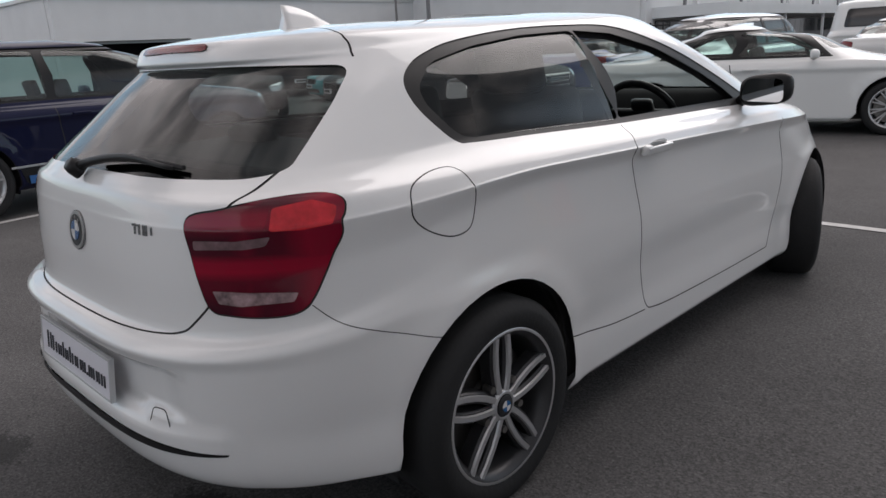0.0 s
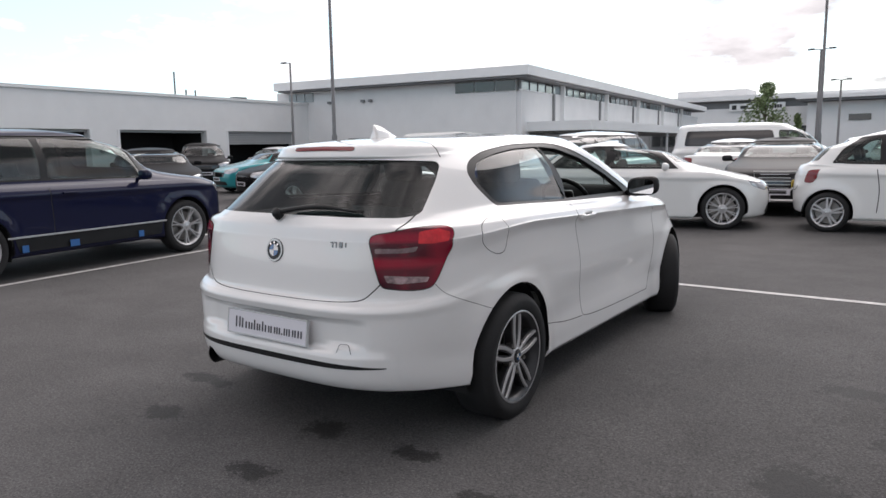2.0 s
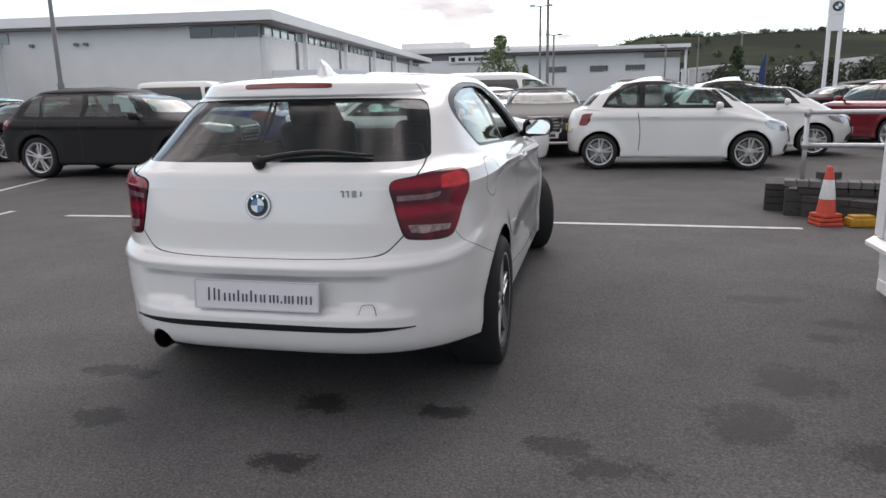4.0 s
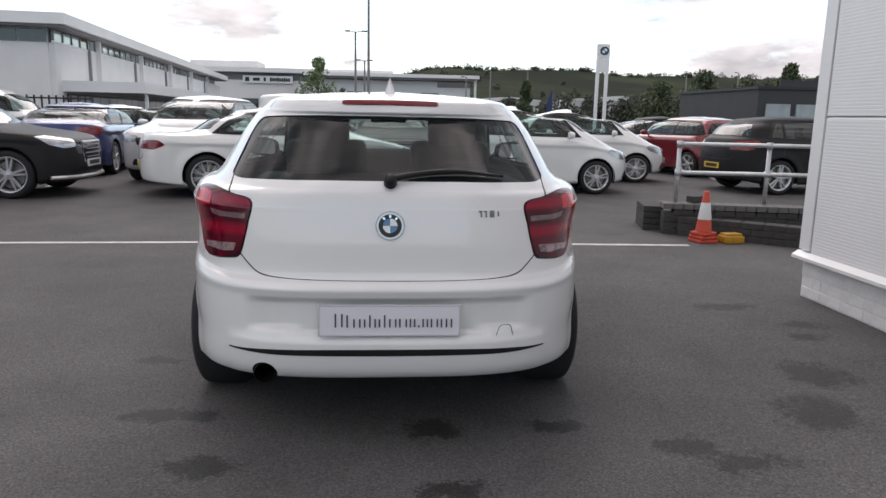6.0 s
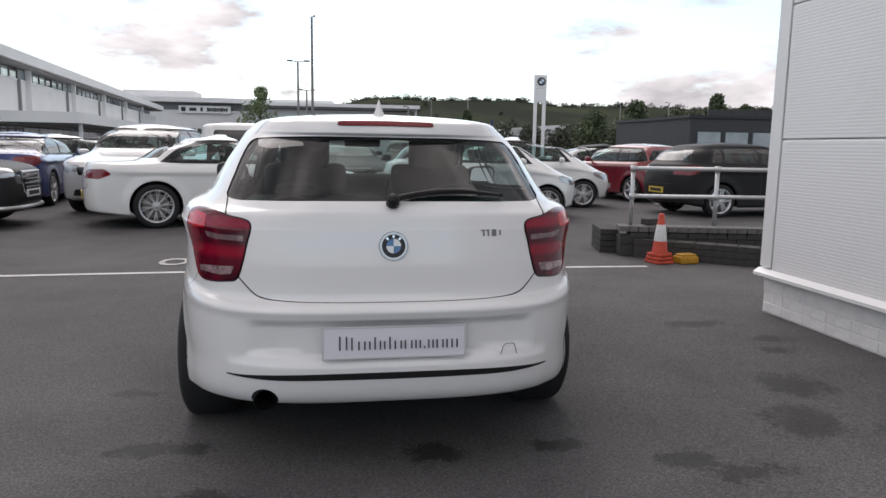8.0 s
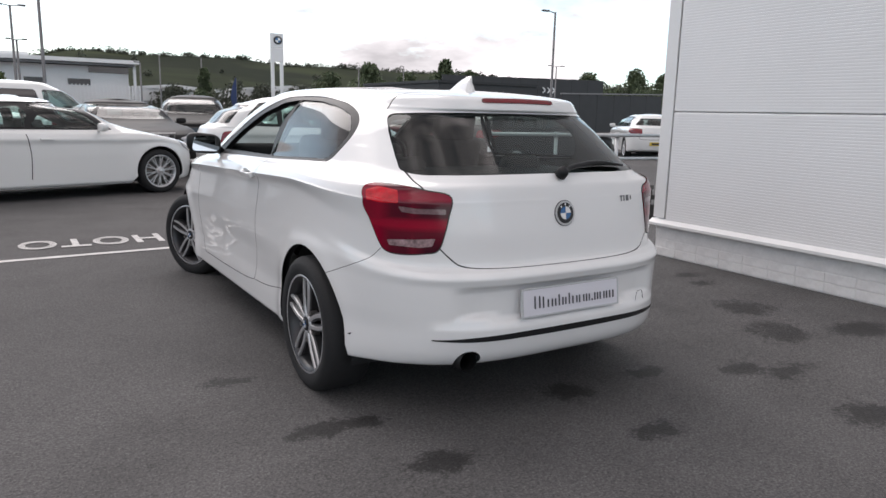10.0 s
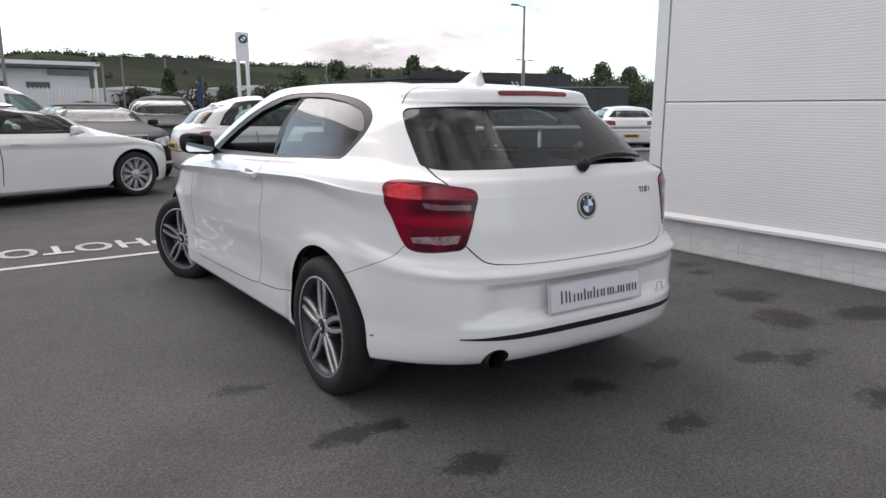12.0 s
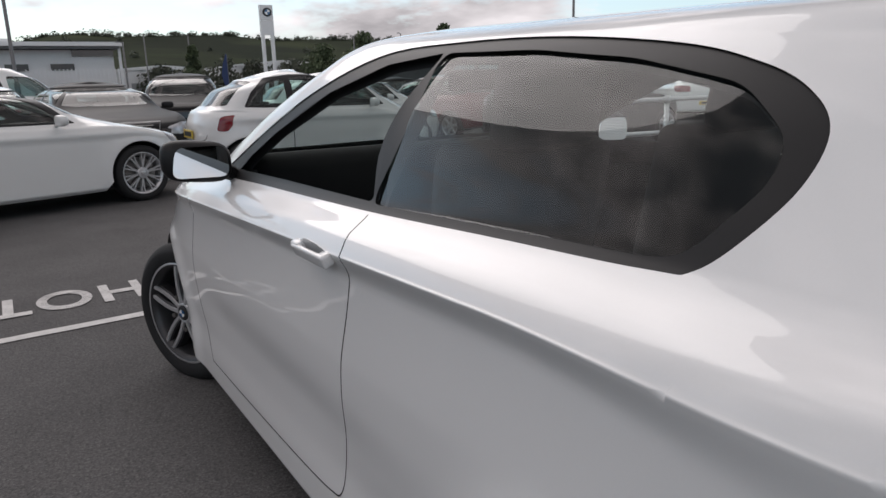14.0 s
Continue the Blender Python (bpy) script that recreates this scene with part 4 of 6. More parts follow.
    shell_part("air_intake", data, [lo], M_TRIM, car, "", .003)
    shell_part("cabin_lining", data, [0, tl, hl, gr, lo, hatch] + gaps + rim, M_INNER, car, "", -.03)
    bm = bmesh.new()
    add_box(bm, (W * .82, L - 1.1, .1), pose(0, L / 2, dims["cl"] + .06))
    part("underbody", bm, M_INNER, car)
    for c in (ya, yb):
        wheel_well(car, c, R, W / 2 - .06, R + .055)
    for s in (1, -1):
        for c in (ya, yb):
            wheel(car, (s * (W / 2 - .005), c, R), 0 if s > 0 else 180, R, R * .725, .2, style, 32, False)
        bm = bmesh.new()
        c = Vector((s * (W / 2 + .07), dims["wb"] - .50, dims["belt"] + .06))
        r = bmesh.ops.create_uvsphere(bm, u_segments=14, v_segments=8, radius=1)
        for v in r["verts"]:
            v.co = c + Vector((math.copysign(abs(v.co.x) ** .6, v.co.x) * .10, v.co.y * .075 * (1 if v.co.y > 0 else .5), math.copysign(abs(v.co.z) ** .6, v.co.z) * .06))
        add_tube(bm, [c + Vector((-s * .06, 0, -.03)), c + Vector((-s * .17, .02, -.06))], .022, 6)
        part("door_mirror", bm, colour, car, "", True)
        for y, b in panes["doors"][:2]:
            u, v = F([(y + .20 + b, dims["belt"] - .10)], "side")[0]
            p = sh.at(u, v)
            box("door_handle", (.03, .17, .025), (s * (p[0] + .012), p[1], p[2]), colour, car, "", .008)
        for y in (ya + .42, min(ya + 1.28, dims["wb"] - 1.05)):
            bm = bmesh.new()
            add_box(bm, (.44, .14, .58), pose(s * W * .20, y, .78, 14), .05)
            add_box(bm, (.24, .09, .17), pose(s * W * .20, y - .13, 1.13, 12), .04)
            part("seat", bm, M_SEAT, car, "", True)
    box("dashboard", (W * .76, .4, .22), (0, dims["wb"] - .45, dims["belt"] - .10), M_INNER, car, "", .06)
    plate = box("number_plate", (.52, .012, .11), (0, L + .008, dims["cl"] + .27), M_PLATE, car, "", .003)
    box("lettering_bar", (.40, .004, .06), (0, L + .015, dims["cl"] + .27), M_INK, plate)
    zp = dims["boot"] - .30 if (extra or {}).get("plate_high") else dims["cl"] + .30
    yp = float(np.interp(zp, dims_z(sh), dims_y(sh)))
    plate = box("number_plate", (.52, .012, .11), (0, yp - .010, zp), M_PLATEY, car, "yellow rear plate with dark bars", .003)
    box("lettering_bar", (.40, .004, .06), (0, yp - .017, zp), M_INK, plate)
    return car, sh


def dims_z(sh):
    return sh.at(np.zeros(40), np.linspace(0, .5, 40))[:, 2]


def dims_y(sh):
    return sh.at(np.zeros(40), np.linspace(0, .5, 40))[:, 1]


def parked(yaw, wheel_at, local):
    """Pose that puts a car's local point on the ground point wheel_at."""
    a = radians(yaw)
    c, s = math.cos(a), math.sin(a)
    return pose(wheel_at[0] - c * local[0] + s * local[1], wheel_at[1] - s * local[0] - c * local[1], 0, 0, 0, yaw)


SUV = dict(L=4.50, W=1.82, H=1.61, cl=.24, belt=.99, hood=1.00, boot=1.02, rg=.16, rt=.55, wb=3.42, wt=2.70, cowl=1.10, nose=.72, nf=3.0)
ESTATE = dict(L=4.36, W=1.83, H=1.50, cl=.22, belt=.96, hood=.95, boot=1.0, rg=.16, rt=.60, wb=3.30, wt=2.45, cowl=1.03, nose=.75, nf=3.0)
COUPE = dict(L=4.45, W=1.78, H=1.385, cl=.17, belt=.915, hood=.83, boot=.955, rg=.74, rt=1.45, wb=3.34, wt=2.34, cowl=.985, nose=.78, nf=3.0)
SMALL = dict(L=3.56, W=1.63, H=1.490, cl=.19, belt=.955, hood=.84, boot=.97, rg=.20, rt=.66, wb=2.86, wt=1.98, tail_depth=.75, cowl=1.03, nr=2.6, droop=.07)
SALOON = dict(L=4.62, W=1.81, H=1.42, cl=.18, belt=.95, hood=.88, boot=1.02, rg=.55, rt=1.25, wb=3.46, wt=2.52, cowl=1.01, nose=.8, nf=3.0)
HATCH5 = dict(L=4.32, W=1.77, H=1.42, cl=.19, belt=.965, hood=.86, boot=1.0, rg=.15, rt=.48, wb=3.22, wt=2.32, cowl=1.01)
MINI = dict(L=3.72, W=1.68, H=1.41, cl=.19, belt=.94, hood=.88, boot=.95, rg=.10, rt=.30, wb=2.66, wt=2.08, tail_depth=.6, cowl=.99, nr=2.8)

SIDE5 = lambda a, b, c, d, e: {  # rear tip, rear pillar, middle pillar, front tip, front top
    "surround": [[(a - .06, .08), (d + .10, -.02), (e + .05, 1.0), (a + .12, 1.0)]],
    "glass": [[(a, .10), (b - .03, .05), (b - .03, .97), (a + .14, .92)], [(b + .02, .05), (c - .04, .03), (c - .04, 1.0), (b + .02, .97)], [(c + .04, .03), (d, 0.0), (e, .95), (c + .04, 1.0)]],
    "doors": [(c - .02, .02), (b - .05, -.02)],
}
SIDE3 = lambda a, c, d, e, k=.22: {
    "surround": [[(a - .05, .06), (d + .10, -.02), (e + .05, 1.0), (a + k, .98)]],
    "glass": [[(a, .08), (c - .04, .03), (c - .04, .98), (a + k + .04, .90)], [(c + .04, .03), (d, 0.0), (e, .95), (c + .04, 1.0)]],
    "doors": [(c - .06, .04)],
}
TAIL_WIDE = [(.55, .80), (.56, .95), (.93, .97), (.97, .86), (.90, .79)]
TAIL_SMALL = [(.80, .72), (.82, .90), (.92, .92), (.93, .80), (.90, .71)]
TAIL_TALL = [(.74, .62), (.76, .92), (.93, .94), (.95, .74), (.88, .60)]
HEAD = [(.52, .62), (.50, .72), (.80, .78), (.93, .76), (.90, .66), (.75, .60)]
HEAD_HI = [(.52, .74), (.50, .84), (.80, .90), (.94, .88), (.90, .77), (.75, .72)]

navy_suv, _ = parked_car("suv", parked(6, (-5.55, 3.60), (.91, 3.60)), SUV, (.93, 3.60, .345), SIDE5(.58, .98, 1.78, 3.06, 2.74), TAIL_WIDE, HEAD_HI, M_NAVY, ("many", 7), "dark blue SUV with silver alloy wheels beside a white bay line")
white_coupe, _ = parked_car("coupe", parked(-72, (-2.66, 8.22), (.89, .95)), COUPE, (.95, 3.71, .325), SIDE3(1.06, 1.97, 2.98, 2.34, .52), [(.56, .73), (.57, .85), (.92, .86), (.96, .79), (.88, .72)], HEAD, M_WHITE2, ("many", 10), "white two-door coupe with many-spoke alloy wheels")
small_car, _ = parked_car("small_car", parked(-91, (1.33, 9.45), (.815, .57)), SMALL, (.57, 2.87, .292), SIDE3(.62, 1.22, 2.52, 1.98, .30), TAIL_SMALL, HEAD, M_WHITE2, ("double", 5), "small rounded white city car with alloy wheels", {"plate_high": True})
grey_suv, grey_shell = parked_car("estate_car", parked(-88, (-5.33, 7.85), (.915, 3.52)), ESTATE, (.92, 3.52, .345), SIDE5(.60, .98, 1.76, 2.88, 2.44), TAIL_WIDE, HEAD_HI, M_GREY, ("double", 5), "dark grey raised estate car with a silver grille")
blue_saloon, _ = parked_car("saloon", parked(5, (-5.44, 12.24), (.905, 1.02)), SALOON, (1.02, 3.83, .33), SIDE5(.82, 1.20, 2.02, 3.10, 2.60), TAIL_WIDE, HEAD, M_BLUE, ("double", 5), "metallic blue saloon with dark alloy wheels")
silver_suv = copy_thing(navy_suv, parked(175.5, (-4.72, 11.13), (.91, 3.60)))
dark_saloon, dark_shell = parked_car("saloon", parked(186, (.30, 11.35), (0, 4.62)), SALOON, (1.02, 3.83, .33), SIDE5(.82, 1.20, 2.02, 3.10, 2.60), TAIL_WIDE, HEAD, M_GREY, ("plain", 7), "dark grey saloon facing the yard with its grille")
grey_hatch, _ = parked_car("hatchback", parked(-86, (7.10, 9.65), (.885, .85)), HATCH5, (.85, 3.53, .315), SIDE5(.66, .95, 1.70, 2.86, 2.38), TAIL_WIDE, HEAD, M_GREY, ("double", 5), "dark grey five-door hatchback with a yellow rear plate")
red_mini, _ = parked_car("small_car", parked(17, (7.00, 13.48), (-.84, .62)), MINI, (.62, 3.10, .30), SIDE3(.30, 1.25, 2.45, 2.10), TAIL_TALL, HEAD, M_RED, ("plain", 6), "small red hatchback with a dark roof and chrome bumper trim", {"plate_high": True})
white_saloon, _ = parked_car("saloon", parked(-5, (-1.77, 15.5), (0, 0)), SALOON, (1.02, 3.83, .33), SIDE5(.82, 1.20, 2.02, 3.10, 2.60), TAIL_WIDE, HEAD, M_WHITE2, ("plain", 7), "white saloon parked tail outwards behind darker cars")


# silver grille frame and bumper edge on the estate car
def front_trim(car, sh, L):
    bm = bmesh.new()
    ring = [(x, L + .012 - .10 * (abs(x) / .5) ** 2, z) for x, z in ((-.34, .80), (.34, .80), (.30, .52), (.20, .46), (-.20, .46), (-.30, .52))]
    add_tube(bm, ring, .022, 6, True)
    part("grille_frame", bm, M_SATIN, car, "silver grille surround")
    for k in range(5):
        box("grille_bar", (.56 - .05 * abs(k - 2), .012, .014), (0, L + .004, .52 + .06 * k), M_SATIN, car)
    bm = bmesh.new()
    add_tube(bm, [(x, L + .01 - .30 * (abs(x) / .86) ** 3, .30) for x in (-.86, -.7, -.45, 0, .45, .7, .86)], .03, 6)
    part("bumper_trim", bm, M_SATIN, car, "silver lower bumper edge")


front_trim(grey_suv, grey_shell, 4.36)
front_trim(dark_saloon, dark_shell, 4.62)

M_TAPE = mat("blue_masking_tape", (.03, .13, .36), .7, var=.1)
for y, w in ((1.42, .07), (1.98, .11), (2.86, .07)):
    box("masking_tape", (.006, w, .075), (.925, y, .33), M_TAPE, navy_suv, "square of blue masking tape", .001)
box("sill_trim", (.012, 2.0, .02), (.922, 2.25, .455), M_SILVERALLOY, navy_suv, "", .003)


def recolour(car, paint_from, paint_to, label):
    """Gives a copied car its own paint."""
    for o in car.children_recursive:
        if o.type == "MESH" and o.data.materials and o.data.materials[0] == paint_from:
            o.data = o.data.copy()
            o.data.materials[0] = paint_to
    return tagged(car, label)


recolour(silver_suv, M_NAVY, M_SILVER, "silver-white SUV with a dark kidney-shaped grille")
recolour(copy_thing(grey_hatch, parked(-115.5, (-11.6, 7.5), (0, 4.32))), M_GREY, M_BLACK, "black hatchback parked before the workshop")
recolour(copy_thing(navy_suv, parked(-125, (-18.4, 13.6), (0, 4.5))), M_NAVY, M_BLACK, "black SUV with pale roof edges before the workshop")
recolour(copy_thing(dark_saloon, parked(-114, (-16.6, 16.6), (0, 4.62))), M_GREY, M_SILVER, "silver saloon parked before the workshop")
recolour(copy_thing(white_coupe, parked(162, (-15.6, 11.9), (0, 4.45))), M_WHITE2, M_TEAL, "bright teal coupe parked before the workshop")
recolour(copy_thing(white_coupe, parked(163, (-12.3, 10.1), (0, 4.45))), M_WHITE2, M_BLACK, "black coupe parked before the workshop")
recolour(copy_thing(navy_suv, parked(165, (1.78, 15.5), (0, 4.5))), M_NAVY, M_BLACK, "black SUV parked in the second row")
recolour(copy_thing(navy_suv, parked(-12, (2.95, 21.5), (0, 0))), M_NAVY, M_GREY, "dark grey SUV parked tail outwards")
tagged(copy_thing(small_car, parked(-99, (6.0, 12.5), (0, 3.56))), "small white car facing out beside a red one")
recolour(copy_thing(dark_saloon, parked(-86, (6.1, 17.8), (0, 0))), M_GREY, M_BLACK, "black saloon parked in the second row")
recolour(copy_thing(grey_hatch, parked(-35, (15.3, 13.15), (0, 0))), M_GREY, M_WHITE2, "white hatchback parked beyond the low wall")
recolour(copy_thing(grey_hatch, parked(-35, (18.2, 15.4), (0, 0))), M_GREY, M_SILVER, "silver hatchback parked beyond the low wall")
copy_thing(dark_saloon, parked(-52, (-8.15, 18.95), (0, 0)))
recolour(copy_thing(blue_saloon, parked(-46, (-8.04, 14.47), (0, 0))), M_BLUE, M_SILVER, "silver saloon parked in the second row")
recolour(copy_thing(white_saloon, parked(-48, (-10.1, 17.25), (0, 0))), M_WHITE2, M_GREY, "dark grey saloon parked in the second row")


def van(m, label):
    v = root("van", m, label, "van", "parked cars")
    dims = dict(L=4.95, W=1.90, H=1.90, cl=.25, belt=1.12, hood=1.12, boot=1.10, rg=.10, rt=.25, wb=4.25, wt=3.35, tail_depth=.4)
    sh = Shell(.98, 3.98, car_levels(**dims))
    F = sh.find
    win = [F(rounded([(.45, 1.22), (2.95, 1.20), (2.85, 1.66), (.52, 1.66)], .08), "side"), F(rounded([(3.05, 1.20), (4.0, 1.17), (3.55, 1.63), (3.0, 1.66)], .08), "side"),
           F(np.concatenate([[(0, 1.22)], rounded([(.5, 1.22), (.74, 1.24), (.6, 1.68), (.4, 1.70)], .05)[3:-3], [(0, 1.71)]]), "front")]
    regs = [("r", np.clip(p, 0, 1)) for p in win] + [("r", arch(sh, .98, .34, .385)), ("r", arch(sh, 3.98, .34, .385))]
    data = cut(sh, regs, 80, 40)
    shell_part("body", data, [0], M_WHITE2, v)
    both("side_window", data, [1], M_TRIMG, v, "dark privacy glass", -.003)
    both("door_window", data, [2], M_GLASS_FAR, v, "", -.003)
    shell_part("windscreen", data, [3], M_SCREEN, v, "", -.003)
    shell_part("cabin_lining", data, [0], M_INNER, v, "", -.03)
    for s in (1, -1):
        for c in (.98, 3.98):
            wheel(v, (s * .945, c, .33), 0 if s > 0 else 180, .33, .21, .2, ("plain", 6), 28, False)
    return v


white_van = van(parked(-79, (-4.16, 20.27), (0, 0)), "white van with a long dark side window")
copy_thing(white_van, parked(-88, (-15.2, 21.0), (0, 0)))

# ---- ground ----


def asphalt():
    m = bpy.data.materials.new("worn_asphalt")
    m.use_nodes = True
    t = m.node_tree
    N, L = t.nodes.new, t.links.new
    p = t.nodes["Principled BSDF"]
    tc = N("ShaderNodeTexCoord")

    def noise_node(scale, detail=4.0, rough=0.55):
        n = N("ShaderNodeTexNoise")
        n.inputs["Scale"].default_value, n.inputs["Detail"].default_value, n.inputs["Roughness"].default_value = scale, detail, rough
        L(tc.outputs["Object"], n.inputs["Vector"])
        return n

    def rng(src, a, b, c, d):
        r = N("ShaderNodeMapRange")
        for i, v in enumerate((a, b, c, d)):
            r.inputs[i + 1].default_value = v
        L(src, r.inputs[0])
        return r.outputs[0]

    def op(kind, a, b):
        o = N("ShaderNodeMath")
        o.operation = kind
        for i, s in enumerate((a, b)):
            if isinstance(s, (int, float)):
                o.inputs[i].default_value = s
            else:
                L(s, o.inputs[i])
        return o.outputs[0]

    grain, patch, broad, warp = noise_node(95, 6, .9), noise_node(1.6, 6), noise_node(.22, 4), noise_node(6, 9, .78)
    chips = N("ShaderNodeTexVoronoi")
    chips.inputs["Scale"].default_value = 110
    L(tc.outputs["Object"], chips.inputs["Vector"])
    value = op("MULTIPLY", rng(grain.outputs["Fac"], .33, .67, .25, 1.75), rng(patch.outputs["Fac"], .3, .7, .86, 1.14))
    value = op("MULTIPLY", value, rng(broad.outputs["Fac"], .3, .7, .84, 1.16))
    value = op("MULTIPLY", value, rng(chips.outputs["Distance"], 0, .5, 1.14, .92))
    cell = N("ShaderNodeSeparateColor")
    L(chips.outputs["Color"], cell.inputs[0])
    value = op("MULTIPLY", value, rng(cell.outputs[0], 0, 1, .80, 1.20))
    # damp patches
    stain = None
    for x, y, r, k in STAINS:
        d = N("ShaderNodeVectorMath")
        d.operation = "DISTANCE"
        s = N("ShaderNodeMapping")
        s.inputs["Location"].default_value, s.inputs["Scale"].default_value = (-x, -y * k, 0), (1, k, 0)
        L(tc.outputs["Object"], s.inputs["Vector"])
        L(s.outputs["Vector"], d.inputs[0])
        d.inputs[1].default_value = (0, 0, 0)
        e = op("ADD", d.outputs["Value"], rng(warp.outputs["Fac"], .25, .75, -.15, .15))
        f = rng(e, r * .45, r * 1.05, 1, 0)
        stain = f if stain is None else op("MAXIMUM", stain, f)
    blot = op("MULTIPLY", rng(noise_node(2.6, 7, .7).outputs["Fac"], .60, .66, 0, 1), .25)
    stain = op("MAXIMUM", stain, blot)
    stain = rng(op("ADD", stain, rng(cell.outputs[1], 0, 1, -.34, .34)), .30, .80, 0, 1)
    value = op("MULTIPLY", value, op("SUBTRACT", 1.0, op("MULTIPLY", op("MULTIPLY", stain, rng(grain.outputs["Fac"], .35, .6, .7, 1.0)), .74)))
    col = N("ShaderNodeMix")
    col.data_type, col.blend_type = "RGBA", "MULTIPLY"
    col.inputs[0].default_value = 1
    col.inputs[6].default_value = (ASPHALT[0], ASPHALT[1], ASPHALT[2], 1)
    L(value, col.inputs[7])
    L(col.outputs[2], p.inputs["Base Color"])
    L(op("SUBTRACT", .88, op("MULTIPLY", stain, .2)), p.inputs["Roughness"])
    p.inputs["Specular IOR Level"].default_value = .25
    b = N("ShaderNodeBump")
    b.inputs["Strength"].default_value, b.inputs["Distance"].default_value = .4, .004
    L(op("ADD", grain.outputs["Fac"], chips.outputs["Distance"]), b.inputs["Height"])
    L(b.outputs["Normal"], p.inputs["Normal"])
    return m


ASPHALT = (.100, .097, .0975)
STAINS = [(.175, .195, .15, 1.3), (.235, -.29, .15, 1.6), (-.69, -.09, .16, 1.4), (-1.18, 1.075, .14, 2.0), (-.98, .38, .17, 1.8), (-.80, .36, .14, 1.9), (.69, .21, .14, 1.7),
          (1.90, .24, .26, 1.2), (2.35, .02, .28, 1.6), (1.38, -.15, .17, 1.8), (1.20, -.65, .20, 1.4), (2.30, 1.95, .26, 2.0), (2.15, .70, .22, 1.0), (2.46, 1.26, .16, 2.0), (1.20, .0, .14, 1.3), (2.56, 1.50, .17, 1.6)]


def rise(x, y):
    """The yard lifts a little towards the clad wall."""
    return .052 * float(smooth01((x - 1.0) / 1.8)) * (1 - float(smooth01((y - 2.2) / 2.4)))


def make_ground():
    xs = [-900, -300, -100, -40, -15] + [-6 + .5 * k for k in range(14)] + [1.0 + .2 * k for k in range(16)] + [4.5, 6, 10, 20, 60, 200, 900]
    ys = [-300, -100, -40, -15] + [-8 + k for k in range(8)] + [.4 * k for k in range(14)] + [6, 8, 12, 20, 40, 100, 300, 900, 2500]
    V = [(x, y, rise(x, y)) for y in ys for x in xs]
    n = len(xs)
    Fc = [(j * n + i, j * n + i + 1, (j + 1) * n + i + 1, (j + 1) * n + i) for j in range(len(ys) - 1) for i in range(n - 1)]
    g = mesh_object("ground", V, Fc, asphalt(), None, "", True)
    return tagged(g, "dark worn asphalt yard with damp stains", "ground", "", "structure")


make_ground()
M_LINE = mat("worn_white_road_paint", (.54, .53, .52), .7, var=.25, scale=9, bump=.4, bscale=120)


def road_line(a, b, width, label="worn white bay line on the asphalt"):
    a, b = Vector((*a, 0)), Vector((*b, 0))
    n = max(1, int((b - a).length / .15))
    s = (b - a).normalized().cross(Vector((0, 0, 1))) * width / 2
    V, Fc = [], []
    for i in range(n + 1):
        p = a.lerp(b, i / n)
        for k in (-1, 1):
            e = 1 + random.uniform(-.08, .08)
            V.append(p + s * k * e + Vector((0, 0, rise(p.x, p.y) + .005)))
    for i in range(n):
        Fc.append((2 * i, 2 * i + 1, 2 * i + 3, 2 * i + 2))
    o = mesh_object("bay_line", V, Fc, M_LINE)
    return tagged(o, label, "road marking", "bay lines", "structure")


road_line((-4.6, 4.38), (-.6, 4.57), .085)
road_line((-.6, 4.57), (3.17, 4.50), .085)
road_line((-4.95, -1.6), (-5.52, 4.6), .09)
road_line((-6.7, 4.2), (-7.7, 7.6), .09)
for x in (4.6, 7.4, 10.2):
    road_line((x, 12.8), (x + 1.6, 17.4), .1)
for x in (-8.2, -5.6):
    road_line((x, 9.6), (x - .4, 13.6), .1)


def painted_word(word, at, height, stretch):
    cu = bpy.data.curves.new("photo_marking", "FONT")
    cu.body, cu.size, cu.align_x = word, 1.0, "LEFT"
    cu.space_character, cu.offset = 1.10, .022
    tmp = bpy.data.objects.new("tmp", cu)
    scene.collection.objects.link(tmp)
    bpy.context.view_layer.update()
    me = bpy.data.meshes.new_from_object(tmp.evaluated_get(bpy.context.evaluated_depsgraph_get()))
    bpy.data.objects.remove(tmp)
    x = [v.co.x for v in me.vertices]
    y = [v.co.y for v in me.vertices]
    x0, x1, y0, y1 = min(x), max(x), min(y), max(y)
    for v in me.vertices:
        v.co = Vector((at[0] - (v.co.x - x0) / (x1 - x0) * stretch, at[1] - (v.co.y - y0) / (y1 - y0) * height, .005))
    bm = bmesh.new()
    bm.from_mesh(me)
    bmesh.ops.split_edges(bm, edges=bm.edges[:])
    for i, f in enumerate(bm.faces):
        for v in f.verts:
            v.co.z += .0003 * (i % 9)
    bm.to_mesh(me)
    bm.free()
    me.materials.append(M_LINE)
    return tagged(new("road_lettering", me), "white painted letters reading PHOTO on the asphalt", "road marking", "", "structure")


painted_word("PHOTO", (-.52, 5.38), .44, 1.45)

# ---- clad building beside the yard ----
M_CLAD = mat("pale_ribbed_cladding", (.78, .775, .775), .42, var=.03, scale=1.2)
M_FLASH = mat("pale_metal_flashing", (.78, .775, .77), .35, var=.04, scale=2)
M_BRICKW = mat("white_painted_brick", (.76, .75, .745), .7, var=.10, scale=7, bump=.5, bscale=40)
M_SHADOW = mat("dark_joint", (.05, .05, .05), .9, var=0)


